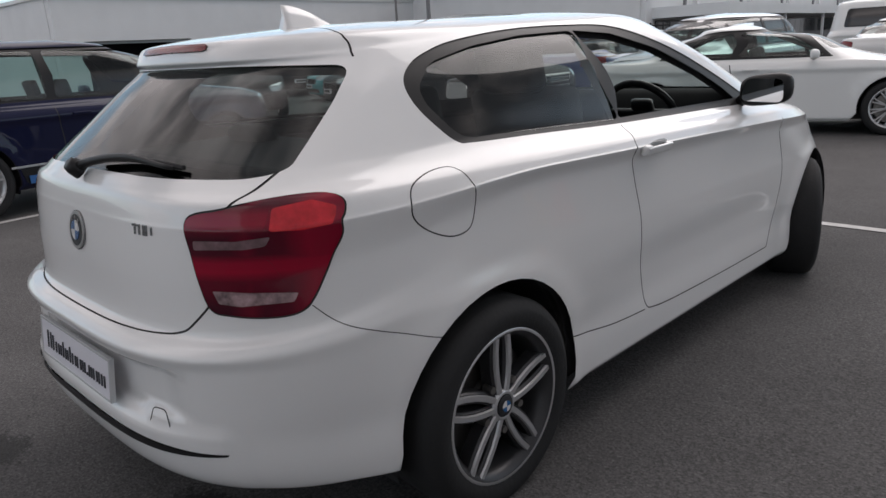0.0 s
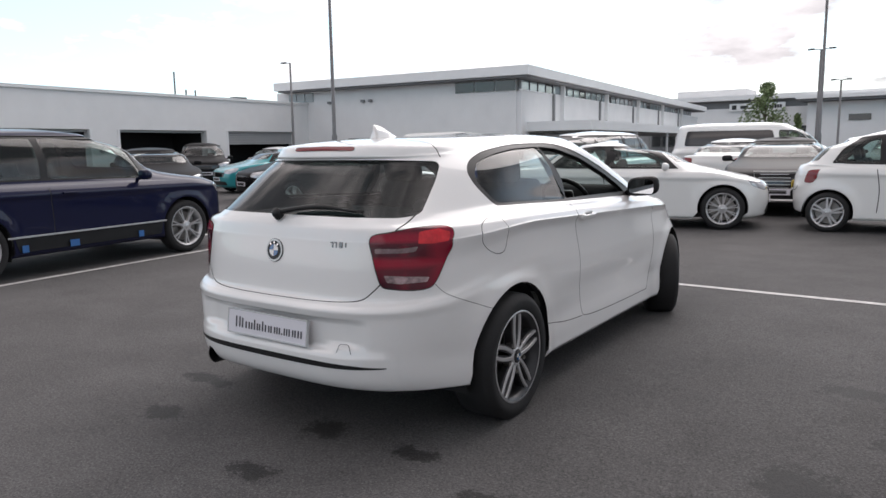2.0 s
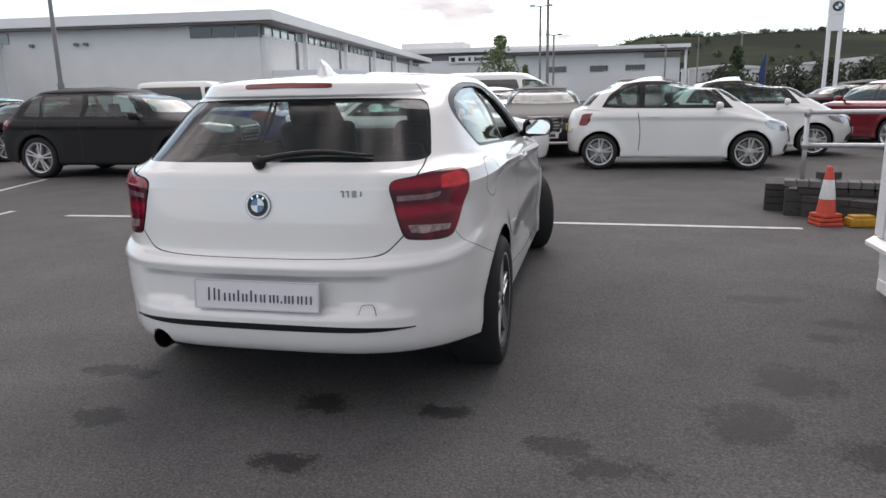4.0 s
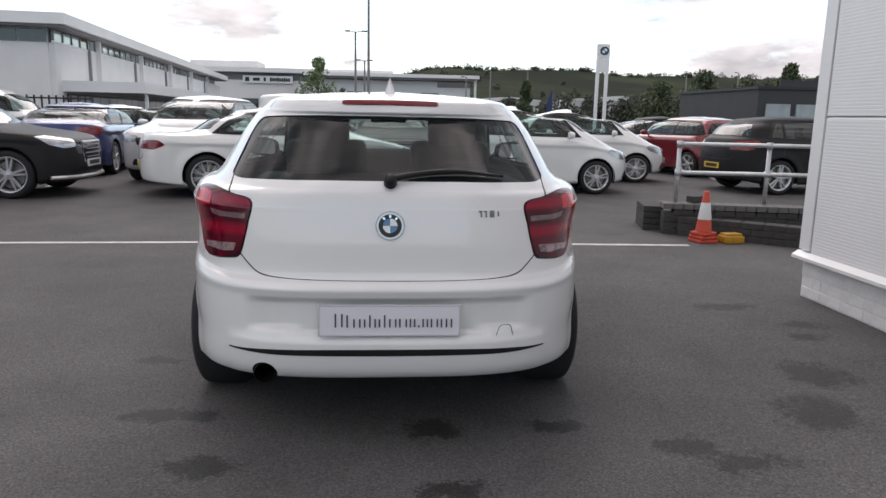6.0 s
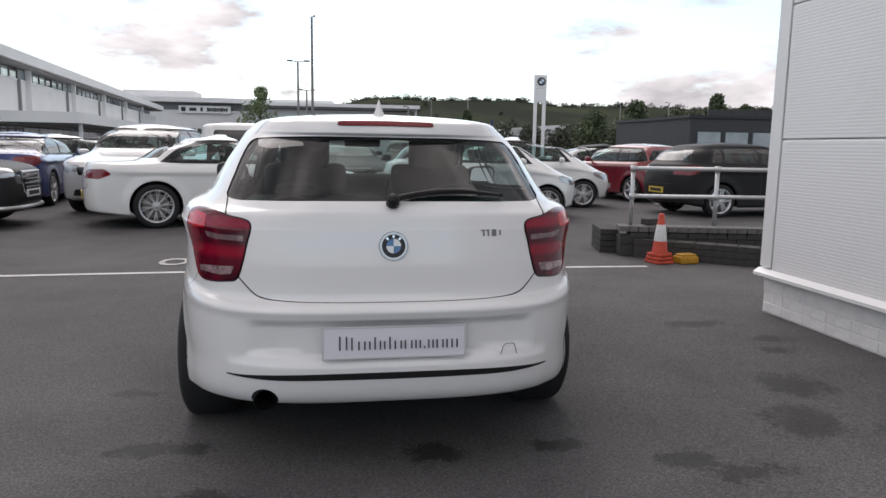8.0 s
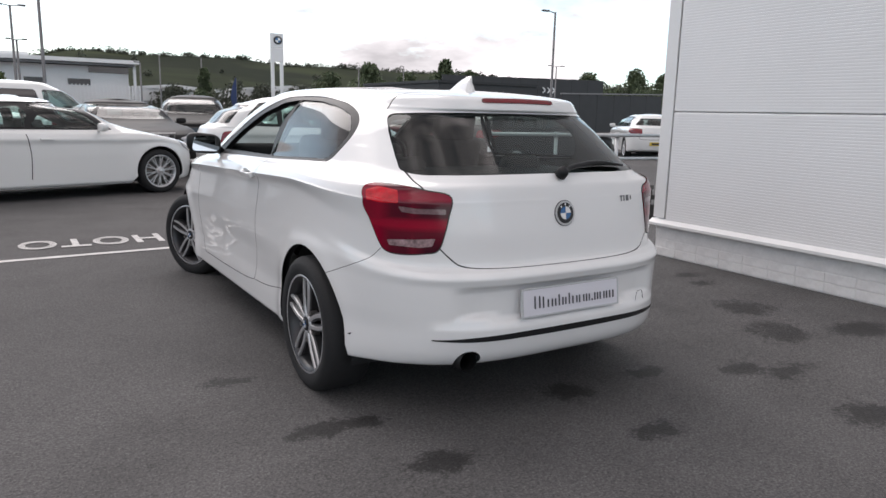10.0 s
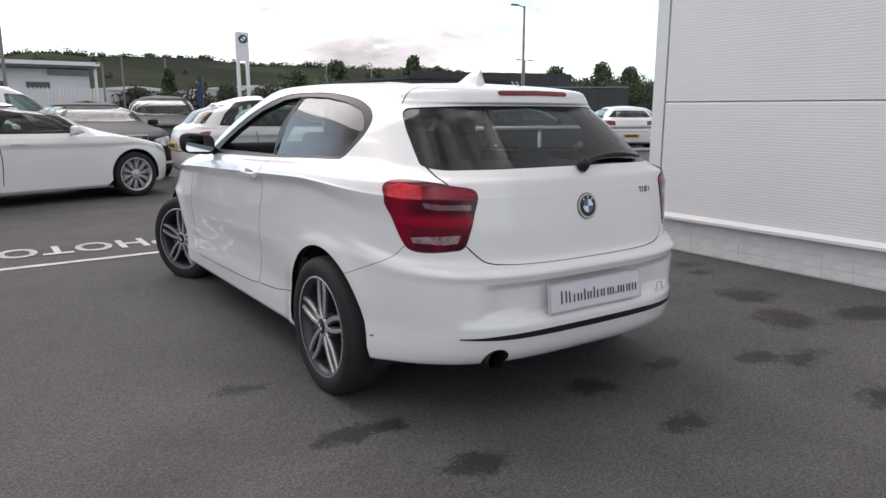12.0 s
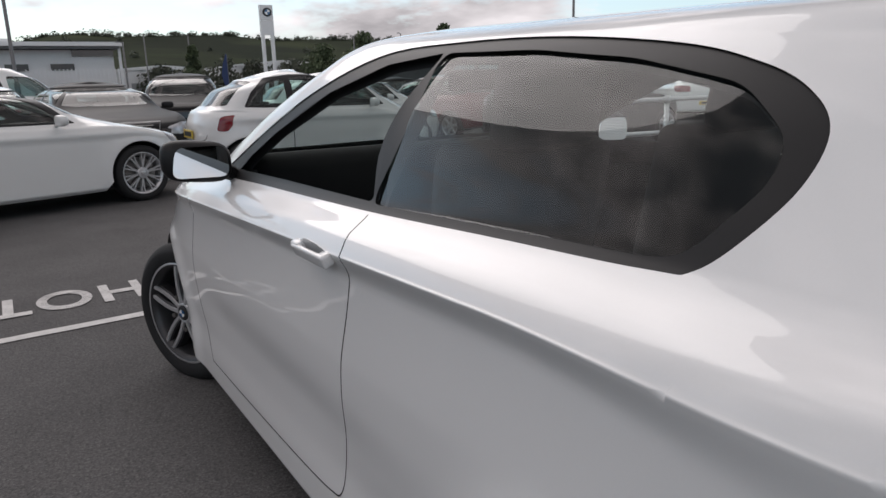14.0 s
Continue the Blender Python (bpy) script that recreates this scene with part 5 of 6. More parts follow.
def clad_wall():
    X, Y0, Y1 = 2.965, -9.0, 2.23
    wall = tagged(box("wall_clad", (.6, Y1 - Y0 - .1, 7.0), (X + .36, (Y0 + Y1) / 2 - .05, 3.5), M_FLASH, None), "pale ribbed metal clad wall on a painted brick plinth", "wall", "", "structure")
    tops = [.385, 1.335, 2.26, 3.185, 4.11, 5.035, 5.96, 6.885]
    for z0, z1 in zip(tops, tops[1:]):
        prof, z = [], z0 + .006
        pitch = .0226
        n = int((z1 - z0 - .012) / pitch)
        for k in range(n):
            prof += [(X, z), (X, z + pitch * .60), (X + .0007, z + pitch * .68), (X + .0007, z + pitch * .93)]
            z += pitch
        prof += [(X, z), (X + .012, z1 - .004), (X + .03, z1 - .002)]
        prof = [(X + .03, z0 + .001), (X + .003, z0 + .002)] + prof
        V = [(x, y, z) for y in (Y0, Y1 - .135) for x, z in prof]
        m = len(prof)
        Fc = [(i, i + 1, m + i + 1, m + i) for i in range(m - 1)]
        mesh_object("panel", V, Fc, M_CLAD, wall)
    bm = bmesh.new()
    add_box(bm, (.10, .125, 6.4), pose(X + .044, Y1 - .06, 3.6), .006)
    part("corner_trim", bm, M_FLASH, wall)
    bm = bmesh.new()
    add_prism(bm, [(0, .0), (-.045, -.03), (-.045, -.052), (-.035, -.052), (.06, -.04), (.06, .0)], pose(X + .0, Y1 + .02, .388, 90, 0, 0), Y1 - Y0)
    part("drip_flashing", bm, M_FLASH, wall)
    box("mortar", (.05, Y1 - Y0, .42), (X + .064, (Y0 + Y1) / 2 - .01, .16), M_BRICKW, wall)
    box("plinth_band", (.03, Y1 - Y0, .142), (X + .048, (Y0 + Y1) / 2 - .01, .284), M_BRICKW, wall, "plain painted band over the bricks", .003)
    me = None
    for row in range(2):
        z = .062 + row * .075
        y = Y1 - .02 - (.11 if row % 2 else 0)
        k = 0
        while y > -4.9:
            ln = .108 if (k == 0 and row % 2) else .223
            if me is None or ln < .2:
                o = box("brick", (.03, .222 if ln > .2 else .107, .069), (0, 0, 0), M_BRICKW, wall, "", .004)
                if ln > .2:
                    me = o.data
            else:
                o = new("brick", me)
                o.parent = wall
            o.location = (X + .048 + random.uniform(-.0012, .0012), y - (ln - .002) / 2, z + .033)
            y -= ln + .003
            k += 1
    box("wall_end", (4.0, .2, 7.0), (X + 2.36, Y1 - .20, 3.5), M_FLASH, wall)
    box("wall_back", (.2, Y1 - Y0, 7.0), (X + 4.2, (Y0 + Y1) / 2, 3.5), M_FLASH, wall)
    tagged(box("ceiling", (4.4, Y1 - Y0, .2), (X + 2.2, (Y0 + Y1) / 2, 7.05), M_FLASH), "flat pale roof of the clad building", "roof", "", "structure")


clad_wall()

# ---- low brick wall, handrail, cone ----
M_BRICKD = mat("dark_brick", (.045, .043, .042), .85, var=.35, scale=9, bump=.6, bscale=60)
M_COPE = mat("grey_coping", (.12, .118, .115), .8, var=.2)
M_GALV = mat("galvanised_steel", (.50, .51, .52), .38, .7, var=.15, scale=14)
M_CONE = mat("orange_plastic", (.50, .06, .03), .5, var=.15, scale=12)
M_CONEW = mat("white_reflective_sleeve", (.70, .70, .70), .4, var=.1, scale=20)
M_YELLOW = mat("worn_yellow_plastic", (.42, .22, .012), .55, var=.25, scale=12)


def low_wall():
    a, b = Vector((3.20, 5.36, 0)), Vector((5.66, 4.83, 0))
    d = (b - a).normalized()
    yaw = math.degrees(math.atan2(d.y, d.x))
    wall = root("low_wall", Matrix.Translation(a) @ pose(0, 0, 0, 0, 0, yaw), "low dark brick retaining wall with a stepped coping", "wall", "", "structure")
    ln = (b - a).length
    box("mortar", (ln, .20, .25), (ln / 2, .0, .125), M_SHADOW, wall)
    me = None
    for row in range(4):
        x = (.115 if row % 2 else 0)
        while x < ln:
            if me is None:
                o = box("brick", (.214, .225, .064), (0, 0, 0), M_BRICKD, wall, "", .005)
                me = o.data
            else:
                o = new("brick", me)
                o.parent = wall
            o.location = (x + .107, random.uniform(-.003, .003), .034 + row * .073)
            x += .226
    x = -.01
    me = None
    while x < ln:
        if me is None:
            o = box("coping_brick", (.105, .25, .065), (0, 0, 0), M_COPE, wall, "", .006)
            me = o.data
        else:
            o = new("coping_brick", me)
            o.parent = wall
        o.location = (x + .05, random.uniform(-.004, .004), .033 + 4 * .073 + (.0 if x > .35 else -.0))
        x += .114
    pier = root("low_wall", Matrix.Translation(a) @ pose(-.02, .26, 0, 0, 0, yaw), "short dark brick return of the low wall", "wall", "", "structure")
    for row in range(4):
        for k in range(3):
            box("brick", (.225, .20, .066), (0.0, .0 + k * .21, .036 + row * .073), M_BRICKD, pier, "", .005)
    p, q = Vector((3.32, 5.18, 0)), Vector((4.96, 3.89, 0))
    d2 = q - p
    tier = root("low_wall", Matrix.Translation(p) @ pose(0, 0, 0, 0, 0, math.degrees(math.atan2(d2.y, d2.x))), "lower dark brick tier along the ramp", "wall", "", "structure")
    l2 = d2.length
    box("mortar", (l2, .19, .20), (l2 / 2, .10, .10), M_SHADOW, tier)
    me = None
    for row in range(3):
        x = (.115 if row % 2 else 0)
        while x < l2:
            if me is None:
                o = box("brick", (.214, .205, .064), (0, 0, 0), M_BRICKD, tier, "", .005)
                me = o.data
            else:
                o = new("brick", me)
                o.parent = tier
            o.location = (x + .107, .10 + random.uniform(-.003, .003), .034 + row * .073)
            x += .226
    pile = box("brick", (.21, .11, .07), (3.60, 5.36, .40), M_BRICKD, None, "", .006, (0, 0, 20))
    tagged(pile, "loose dark brick lying on the low wall", "brick")


low_wall()


def handrail():
    posts = [(3.36, 5.39), (4.37, 5.26), (5.38, 5.13), (6.39, 5.0)]
    r = root("handrail", pose(*posts[0], 0), "galvanised tube handrail with two rails beside a ramp", "railing")
    o = Vector((*posts[0], 0))
    for x, y in posts:
        bm = bmesh.new()
        p = Vector((x, y, 0)) - o
        add_tube(bm, [p + Vector((0, 0, .28)), p + Vector((0, 0, 1.03))], .024, 12)
        for z in (.70, 1.03):
            add_tube(bm, [p + Vector((0, 0, z - .04)), p + Vector((0, 0, z + .035))], .033, 12)
        part("post", bm, M_GALV, r, "", True)
    a, b = Vector((*posts[0], 0)) - o, Vector((*posts[-1], 0)) - o
    for z in (.70, 1.03):
        bm = bmesh.new()
        add_tube(bm, [a + Vector((-.03, 0, z)), b + Vector((.3, -.05, z))], .024, 12)
        part("rail", bm, M_GALV, r, "", True)


handrail()


def traffic_cone():
    c = root("traffic_cone", pose(3.42, 4.73, 0), "orange traffic cone with a white sleeve on stacked bases", "traffic cone")
    m = pose(0, 0, 0, 0, -90, 0)
    for k in range(3):
        box("base", (.225 - .012 * k, .225 - .012 * k, .036), (0, 0, .02 + .040 * k), M_CONE, c, "", .012, (0, 0, 12 + 9 * k))
    bm = bmesh.new()
    add_lathe(bm, [(.088, .12), (.084, .14), (.030, .54), (.024, .555), (.001, .556)], m, 28)
    part("cone_body", bm, M_CONE, c, "", True)
    bm = bmesh.new()
    add_lathe(bm, [(.0715, .25), (.072, .252), (.0475, .43), (.047, .432)], m, 28)
    part("sleeve", bm, M_CONEW, c, "white reflective sleeve", True)
    y = root("cone_base", pose(3.71, 4.68, 0, 0, 0, 8), "worn yellow plastic block beside the cone", "block")
    bm = bmesh.new()
    add_box(bm, (.24, .16, .085), pose(0, 0, .045), .02)
    add_box(bm, (.20, .12, .03), pose(0, 0, .095), .012)
    part("block", bm, M_YELLOW, y)


traffic_cone()

# ---- buildings ----
M_RENDER = mat("white_rendered_wall", (.76, .755, .755), .8, var=.05, scale=.8, bump=.1, bscale=30)
M_FASCIA = mat("pale_fascia_panel", (.76, .76, .76), .5, var=.04, scale=.6)
M_SOFFIT = mat("grey_soffit", (.22, .22, .225), .7, var=.08, scale=1)
M_DARKGLASS = mat("dark_window_glass", (.03, .035, .04), .08, coat=.5, var=.2, scale=2)
M_PALEGLASS = mat("pale_window_glass", (.28, .34, .36), .1, coat=.6, var=.25, scale=1.5)
# near-black stands in for the shade inside the open workshop bays
M_BAYSHADE = mat("workshop_shade_black", (.012, .012, .013), .9, var=.2)
M_SHUTTER = mat("grey_roller_shutter", (.35, .355, .36), .5, .2, var=.06, scale=2)
M_FENCE = mat("black_steel_fence", (.015, .015, .016), .5, var=.1)
M_DARKCLAD = mat("charcoal_cladding", (.035, .036, .038), .6, var=.15, scale=1)
M_POLE = mat("grey_lamp_column", (.16, .16, .165), .5, .4, var=.1)
M_SIGNW = mat("white_sign_panel", (.78, .78, .78), .35, var=.02)
M_SIGNB = mat("blue_flag_cloth", (.03, .05, .13), .8, var=.15)


def main_building():
    """Long pale dealership building with a deep overhanging roof."""
    b = root("dealership_building", pose(-11.7, 25.1, 0, 0, 0, 4.9) @ Matrix.Diagonal((.75, .75, .805, 1)), "long white rendered building with deep overhanging roof fascia", "building")
    box("wall", (18.6, .35, 5.3), (-10.5, 1.25, 2.65), M_RENDER, b)
    box("wall", (.35, 58, 4.62), (-1.1, 30.2, 2.31), M_RENDER, b)
    bm = bmesh.new()
    add_prism(bm, [(-19.1, 0), (0, 0), (0, 60), (-19.1, 60)], pose(0, 0, 5.36), .50)
    part("roof", bm, M_FASCIA, b)
    bm = bmesh.new()
    add_prism(bm, [(-18.9, .2), (-.2, .2), (-.2, 59.8), (-18.9, 59.8)], pose(0, 0, 5.26), .095)
    part("soffit", bm, M_SOFFIT, b)
    for k in range(3):
        w = box("window", (1.28, .1, .56), (-4.6 + k * 1.36, 1.05, 4.92), M_DARKGLASS, b)
    for k in range(3):
        w = box("window", (.66, .1, .56), (-18.3 + k * .75, 1.05, 4.90), M_PALEGLASS, b)
    box("window_strip", (.12, 54, .08), (-.94, 28, 4.66), M_FASCIA, b)
    for k in range(40):
        box("window", (.1, 1.20, .50), (-1.02, 1.85 + k * 1.33, 4.96), M_DARKGLASS if k % 5 == 3 else M_PALEGLASS, b)
    for k in range(41):
        box("mullion", (.14, .08, .52), (-.99, 1.18 + k * 1.33, 4.96), M_SOFFIT, b)
    for k, y in enumerate((6.4, 16.5, 26.5, 36.5, 46.5)):
        box("downpipe", (.14, .20, 2.3), (-.86, y, 3.55), M_SOFFIT, b)
        box("fin", (.30, .20, 2.75), (-.80, y + 1.5, 3.95), M_FASCIA, b)
    # side door with its recess
    d = box("door", (3.0, .12, 2.25), (-11.9, 1.04, 1.12), M_SHUTTER, b, "grey panelled side door")
    box("door_header", (3.2, .16, .35), (-11.9, 1.02, 2.05), M_DARKGLASS, d)
    for x in (-15.0, -12.2, -11.6):
        box("wall_lamp", (.2, .3, .16), (x, .98, 4.5), M_SOFFIT, b)
    # canopy along the entrance side
    bm = bmesh.new()
    add_prism(bm, [(-1.0, 2.0), (3.1, 2.0), (3.1, 46), (-1.0, 46)], pose(0, 0, 2.42), .52)
    part("canopy", bm, M_FASCIA, b, "long flat entrance canopy")
    for k in range(24):
        box("shopfront_pane", (.08, 1.7, 2.3), (-.85, 3.2 + k * 1.78, 1.17), M_DARKGLASS, b)
    for k in range(5):
        box("canopy_post", (.16, .16, 2.42), (2.9, 3 + k * 10, 1.21), M_FASCIA, b)
    return b


main_building()


def fence_run(a, b, h, label):
    a, b = Vector((*a, 0)), Vector((*b, 0))
    d = b - a
    f = root("fence", Matrix.Translation(a), label, "fence")
    n = int(d.length / .22)
    me = None
    for k in range(n + 1):
        if me is None:
            o = box("post", (.05, .05, h), (0, 0, 0), M_FENCE, f)
            me = o.data
        else:
            o = new("post", me)
            o.parent = f
        o.location = d * (k / n) + Vector((0, 0, h / 2))
    for z in (.25, h - .1):
        bm = bmesh.new()
        add_tube(bm, [Vector((0, 0, z)), d + Vector((0, 0, z))], .03, 4)
        part("rail", bm, M_FENCE, f)


fence_run((-12.66, 23.9), (-10.5, 24.1), 1.75, "black steel bar fence beside the building")


def workshop():
    """Lower wing with roller doors; it joins the main building."""
    a, b = Vector((-31.87, 11.0)), Vector((-33.45, 34.2))
    d = b - a
    yaw = math.degrees(math.atan2(d.y, d.x))
    w = root("workshop", pose(-23.33, 7.7, 0, 0, 0, yaw) @ Matrix.Diagonal((.75, .75, .82, 1)), "low white workshop wing with open roller doors", "building")
    ln = d.length
    # door bays as (start, end) along the wall; the wall stands in pieces round them
    bays = [(1.1, 6.5), (8.0, 13.9), (15.4, 21.4)]
    H, top = 4.36, 2.66
    x = 0.0
    for s, e in bays:
        box("wall", (s - x, .4, H), ((x + s) / 2, .2, H / 2), M_RENDER, w)
        box("lintel", (e - s, .4, H - top), ((s + e) / 2, .2, (H + top) / 2), M_RENDER, w)
        # shallow bay lining, its interior shade put into the near-black colour
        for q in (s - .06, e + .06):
            box("bay_side", (.1, 3.0, top + .1), (q, 1.9, top / 2), M_BAYSHADE, w)
        r = box("bay_inside", (e - s, .1, top), ((s + e) / 2, 3.2, top / 2), M_BAYSHADE, w)
        box("bay_ceiling", (e - s, 3.0, .1), ((s + e) / 2, 1.8, top + .06), M_BAYSHADE, w)
        for k in range(1 if e < 20 else 6):
            box("shutter_slat", (e - s - .05, .06, .115), ((s + e) / 2, .26, top - .06 - k * .125), M_SHUTTER, w)
        for q in (s + .03, e - .03):
            box("door_jamb", (.12, .5, top), (q, .22, top / 2), M_FASCIA, w)
        x = e
    box("wall", (ln + 1 - x, .4, H), ((x + ln + 1) / 2, .2, H / 2), M_RENDER, w)
    box("coping", (ln + 1.2, .6, .14), (ln / 2 + .4, .2, H + .06), M_FASCIA, w)
    box("end_wall", (.4, 15.5, H), (.2, 8.2, H / 2), M_RENDER, w)
    box("coping", (.6, 15.5, .14), (.2, 8.3, H + .06), M_FASCIA, w)
    box("roof", (ln, 15, .2), (ln / 2 + .5, 8, H - .2), M_SOFFIT, w)
    box("back_wall", (ln, .3, H), (ln / 2 + .5, 15.8, H / 2), M_RENDER, w)
    for x in (7.0, 7.35, 7.7, 14.6):
        box("wall_box", (.2, .12, .28), (x, -.05, 1.75), M_SOFFIT, w)
    for x, h in ((1.6, .5), (13.4, 1.5), (14.2, .6), (14.9, .6)):
        bm = bmesh.new()
        add_tube(bm, [Vector((x, 2, H)), Vector((x, 2, H + h))], .05, 6)
        if h < .6 and x < 5:
            add_box(bm, (.3, .3, .25), pose(x, 2, H + h))
        part("roof_vent", bm, M_POLE, w)
    box("roof_unit", (.9, .6, .35), (18.4, 2, H + .2), M_POLE, w)


workshop()


def showroom():
    s = root("showroom", pose(-24, 96, 0, 0, 0, 0), "distant flat-roofed showroom with a pale sign band", "building")
    box("wall", (26, .4, 5.6), (11, .2, 2.8), M_RENDER, s)
    box("roof", (28, 10, .6), (11, 4, 6.9), M_FASCIA, s)
    box("upper_wall", (26, .3, 1.2), (11, .6, 6.1), M_SOFFIT, s)
    box("plant_room", (9, 6, 1.0), (2, 5, 7.7), M_RENDER, s)
    for k in range(9):
        box("window", (2.3, .1, 2.4), (.5 + k * 2.6, -.06, 2.0), M_DARKGLASS, s)
    g = box("sign_band", (6.6, .2, .95), (8.2, -.3, 5.7), M_SIGNW, s, "pale sign band with plain marks")
    for k, (x, w, h) in enumerate(((5.5, .55, .55), (6.7, .9, .4), (7.8, .3, .5))):
        box("mark", (w, .06, h), (x, -.43, 5.7), M_INK, g)
    for k in range(9):
        box("mark", (.24, .06, .4 if k % 3 else .52), (8.6 + k * .3, -.43, 5.7), M_DARKCLAD, g)


showroom()


def far_office():
    o = root("office_building", pose(-18.4, 86.0, 0) @ Matrix.Diagonal((2.36, 2.36, 1.86, 1)), "white single-storey office with overhanging flat roof", "building")
    box("wall", (8.1, .35, 3.0), (8.05, .8, 1.5), M_RENDER, o)
    box("wall", (.35, 9, 3.0), (12.1, 5.2, 1.5), M_RENDER, o)
    box("roof", (9.05, 11, .22), (8.12, 5.2, 3.28), M_FASCIA, o)
    box("soffit", (8.7, 10.6, .12), (8.12, 5.2, 3.10), M_SOFFIT, o)
    for x, w, z, h in ((11.4, 1.75, 2.80, .34), (8.3, .9, 2.05, .36), (10.1, .95, 2.05, .36), (6.2, .9, 2.05, .36)):
        box("window", (w, .1, h), (x, .60, z), M_DARKGLASS, o)
    box("roof_post", (.12, .12, 3.1), (12.5, .3, 1.55), M_FASCIA, o)
    for k in range(26):
        box("fence_bar", (.05, .05, 1.9), (8.6 + k * .16, -.4, .95), M_FASCIA, o)


far_office()


def shed(x, y, w, d, h, material, label, ridge=.5):
    s = root("shed", pose(x, y, 0), label, "building")
    box("wall", (w, d, h), (w / 2, d / 2, h / 2), material, s)
    bm = bmesh.new()
    add_prism(bm, [(-.2, h), (w + .2, h), (w + .2, h + .2), (w / 2, h + ridge + .2), (-.2, h + .2)], pose(0, 0, 0, 90, 0, 0) @ pose(0, 0, -d - .2), d + .4)
    part("roof", bm, M_FASCIA, s)
    n = int(w / 3)
    for k in range(n):
        box("bay_door", (1.6, .1, h * .55), (1.6 + k * 3, -.05, h * .28), M_SHUTTER, s)


shed(27, 100, 14.5, 14, 4.0, M_RENDER, "distant low white industrial shed", .6)
shed(55, 110, 6, 12, 5.2, M_RENDER, "distant low white industrial shed", .5)
shed(13.2, 100, 9, 10, 3.7, M_FASCIA, "distant low grey shed roof", .4)


def dark_block():
    d = root("dark_building", pose(17.6, 30.2, 0), "low charcoal clad building with glazed corner", "building")
    box("wall", (6.5, 9, 2.9), (3.25, 4.5, 1.45), M_DARKCLAD, d)
    box("parapet", (6.7, 9.2, .14), (3.25, 4.5, 2.95), M_FENCE, d)
    for k in range(4):
        box("window", (1.2, .1, .9), (1.0 + k * 1.5, -.05, 1.75), M_PALEGLASS, d)
    w = root("dark_wall", pose(28.7, 48.0, 0), "long charcoal boundary wall with pale chevrons", "wall")
    for k in range(9):
        box("panel", (1.96, .2, 4.42 + .03 * k), (.99 + k * 1.98, 0, 2.21 + .015 * k), M_DARKCLAD, w)
    for k in range(3):
        for s in (1, -1):
            box("chevron", (.34, .06, .11), (10.6 + k * .55, -.14, 3.55 + s * .12), M_SIGNW, w, "", 0, (0, s * 40, 0))
    v = root("dark_wall", pose(38.0, 44.0, 0), "lower charcoal wall with a pale top edge", "wall")
    for k in range(6):
        box("panel", (2.0, .2, 3.05 + .05 * k), (1.0 + k * 2.02, 0, 1.52 + .025 * k), M_DARKCLAD, v)
    box("coping", (12.2, .3, .10), (6.1, 0, 3.32), M_SOFFIT, v, "", .01, (0, -1.4, 0))


dark_block()


def lamp_column(x, y, h, arms, label="grey steel lamp column"):
    p = root("street_lamp", pose(x, y, 0), label, "street lamp", "lamp columns")
    bm = bmesh.new()
    add_tube(bm, [(0, 0, 0), (0, 0, h * .25), (0, 0, h * .26), (0, 0, h)], [.09, .085, .06, .045], 10)
    part("column", bm, M_POLE, p, "", True)
    for dx in arms:
        bm = bmesh.new()
        add_tube(bm, [(0, 0, h - .03), (dx * .55, 0, h + .02)], .022, 6)
        part("arm", bm, M_POLE, p)
        bm = bmesh.new()
        add_box(bm, (abs(dx) * .5, .16, .07), pose(dx * .75, 0, h + .02), .02)
        part("lantern", bm, M_POLE, p)
    return p


lamp_column(-.70, 26.0, 6.15, (.14,), "tall grey pole with a small camera head")
lamp_column(-1.447, 31.7, 5.1, (-.5, .55))
lamp_column(-1.2, 37.8, 4.25, (-.45, .45))
lamp_column(18.35, 22.0, 5.62, (-.7,))
lamp_column(33.9, 40, 5.0, (-.8, .8))
lamp_column(-12.66, 14.1, 6.8, (.6,), "tall grey lamp column beside the workshop")
lamp_column(-23.6, 22.85, 5.5, (-.6,))
for x, y, h in ((5.3, 45, 3.9), (26.8, 60, 5.4), (31.6, 60, 5.7), (9.1, 60, 5.4), (12.4, 60, 5.4), (38, 60, 5.2)):
    lamp_column(x, y, h, (-.35,))


def pylon():
    p = root("sign_pylon", pose(19.85, 64.6, 0) @ Matrix.Diagonal((1.82, 1.82, 1.672, 1)), "white dealership sign pylon on two posts", "sign")
    for x in (.09, .57):
        box("post", (.15, .15, 3.5), (x, 0, 1.75), M_SIGNW, p)
    box("panel", (.66, .2, .78), (.33, 0, 4.58), M_SIGNW, p, "", .01)
    box("panel", (.66, .2, .74), (.33, 0, 3.80), M_SIGNW, p, "", .01)
    bm = bmesh.new()
    disc(bm, pose(.36, -.11, 4.60, 90, 0, 0), .23, seg=28, depth=.02)
    part("round_mark", bm, M_INK, p)
    for k in range(4):
        bm = bmesh.new()
        disc(bm, pose(.36, -.135, 4.60, 90, 0, 0), .14, k * math.pi / 2, (k + 1) * math.pi / 2, 6, .01)
        part("quarter", bm, M_BADGEB if k % 2 else M_BADGEW, p)


pylon()


def flag(x, y):
    f = root("flag", pose(x, y, 0), "tall dark blue feather flag on a pole", "flag")
    bm = bmesh.new()
    add_tube(bm, [(0, 0, 0), (0, 0, 3.3)], .03, 6)
    part("pole", bm, M_POLE, f)
    bm = bmesh.new()
    add_prism(bm, [(0, 1.3), (-.28, 1.4), (-.42, 2.0), (-.3, 2.7), (-.06, 3.3), (0, 3.3)], pose(0, 0, 0, 90, 0, 0), .02)
    part("cloth", bm, M_SIGNB, f)


flag(11.55, 46.6)

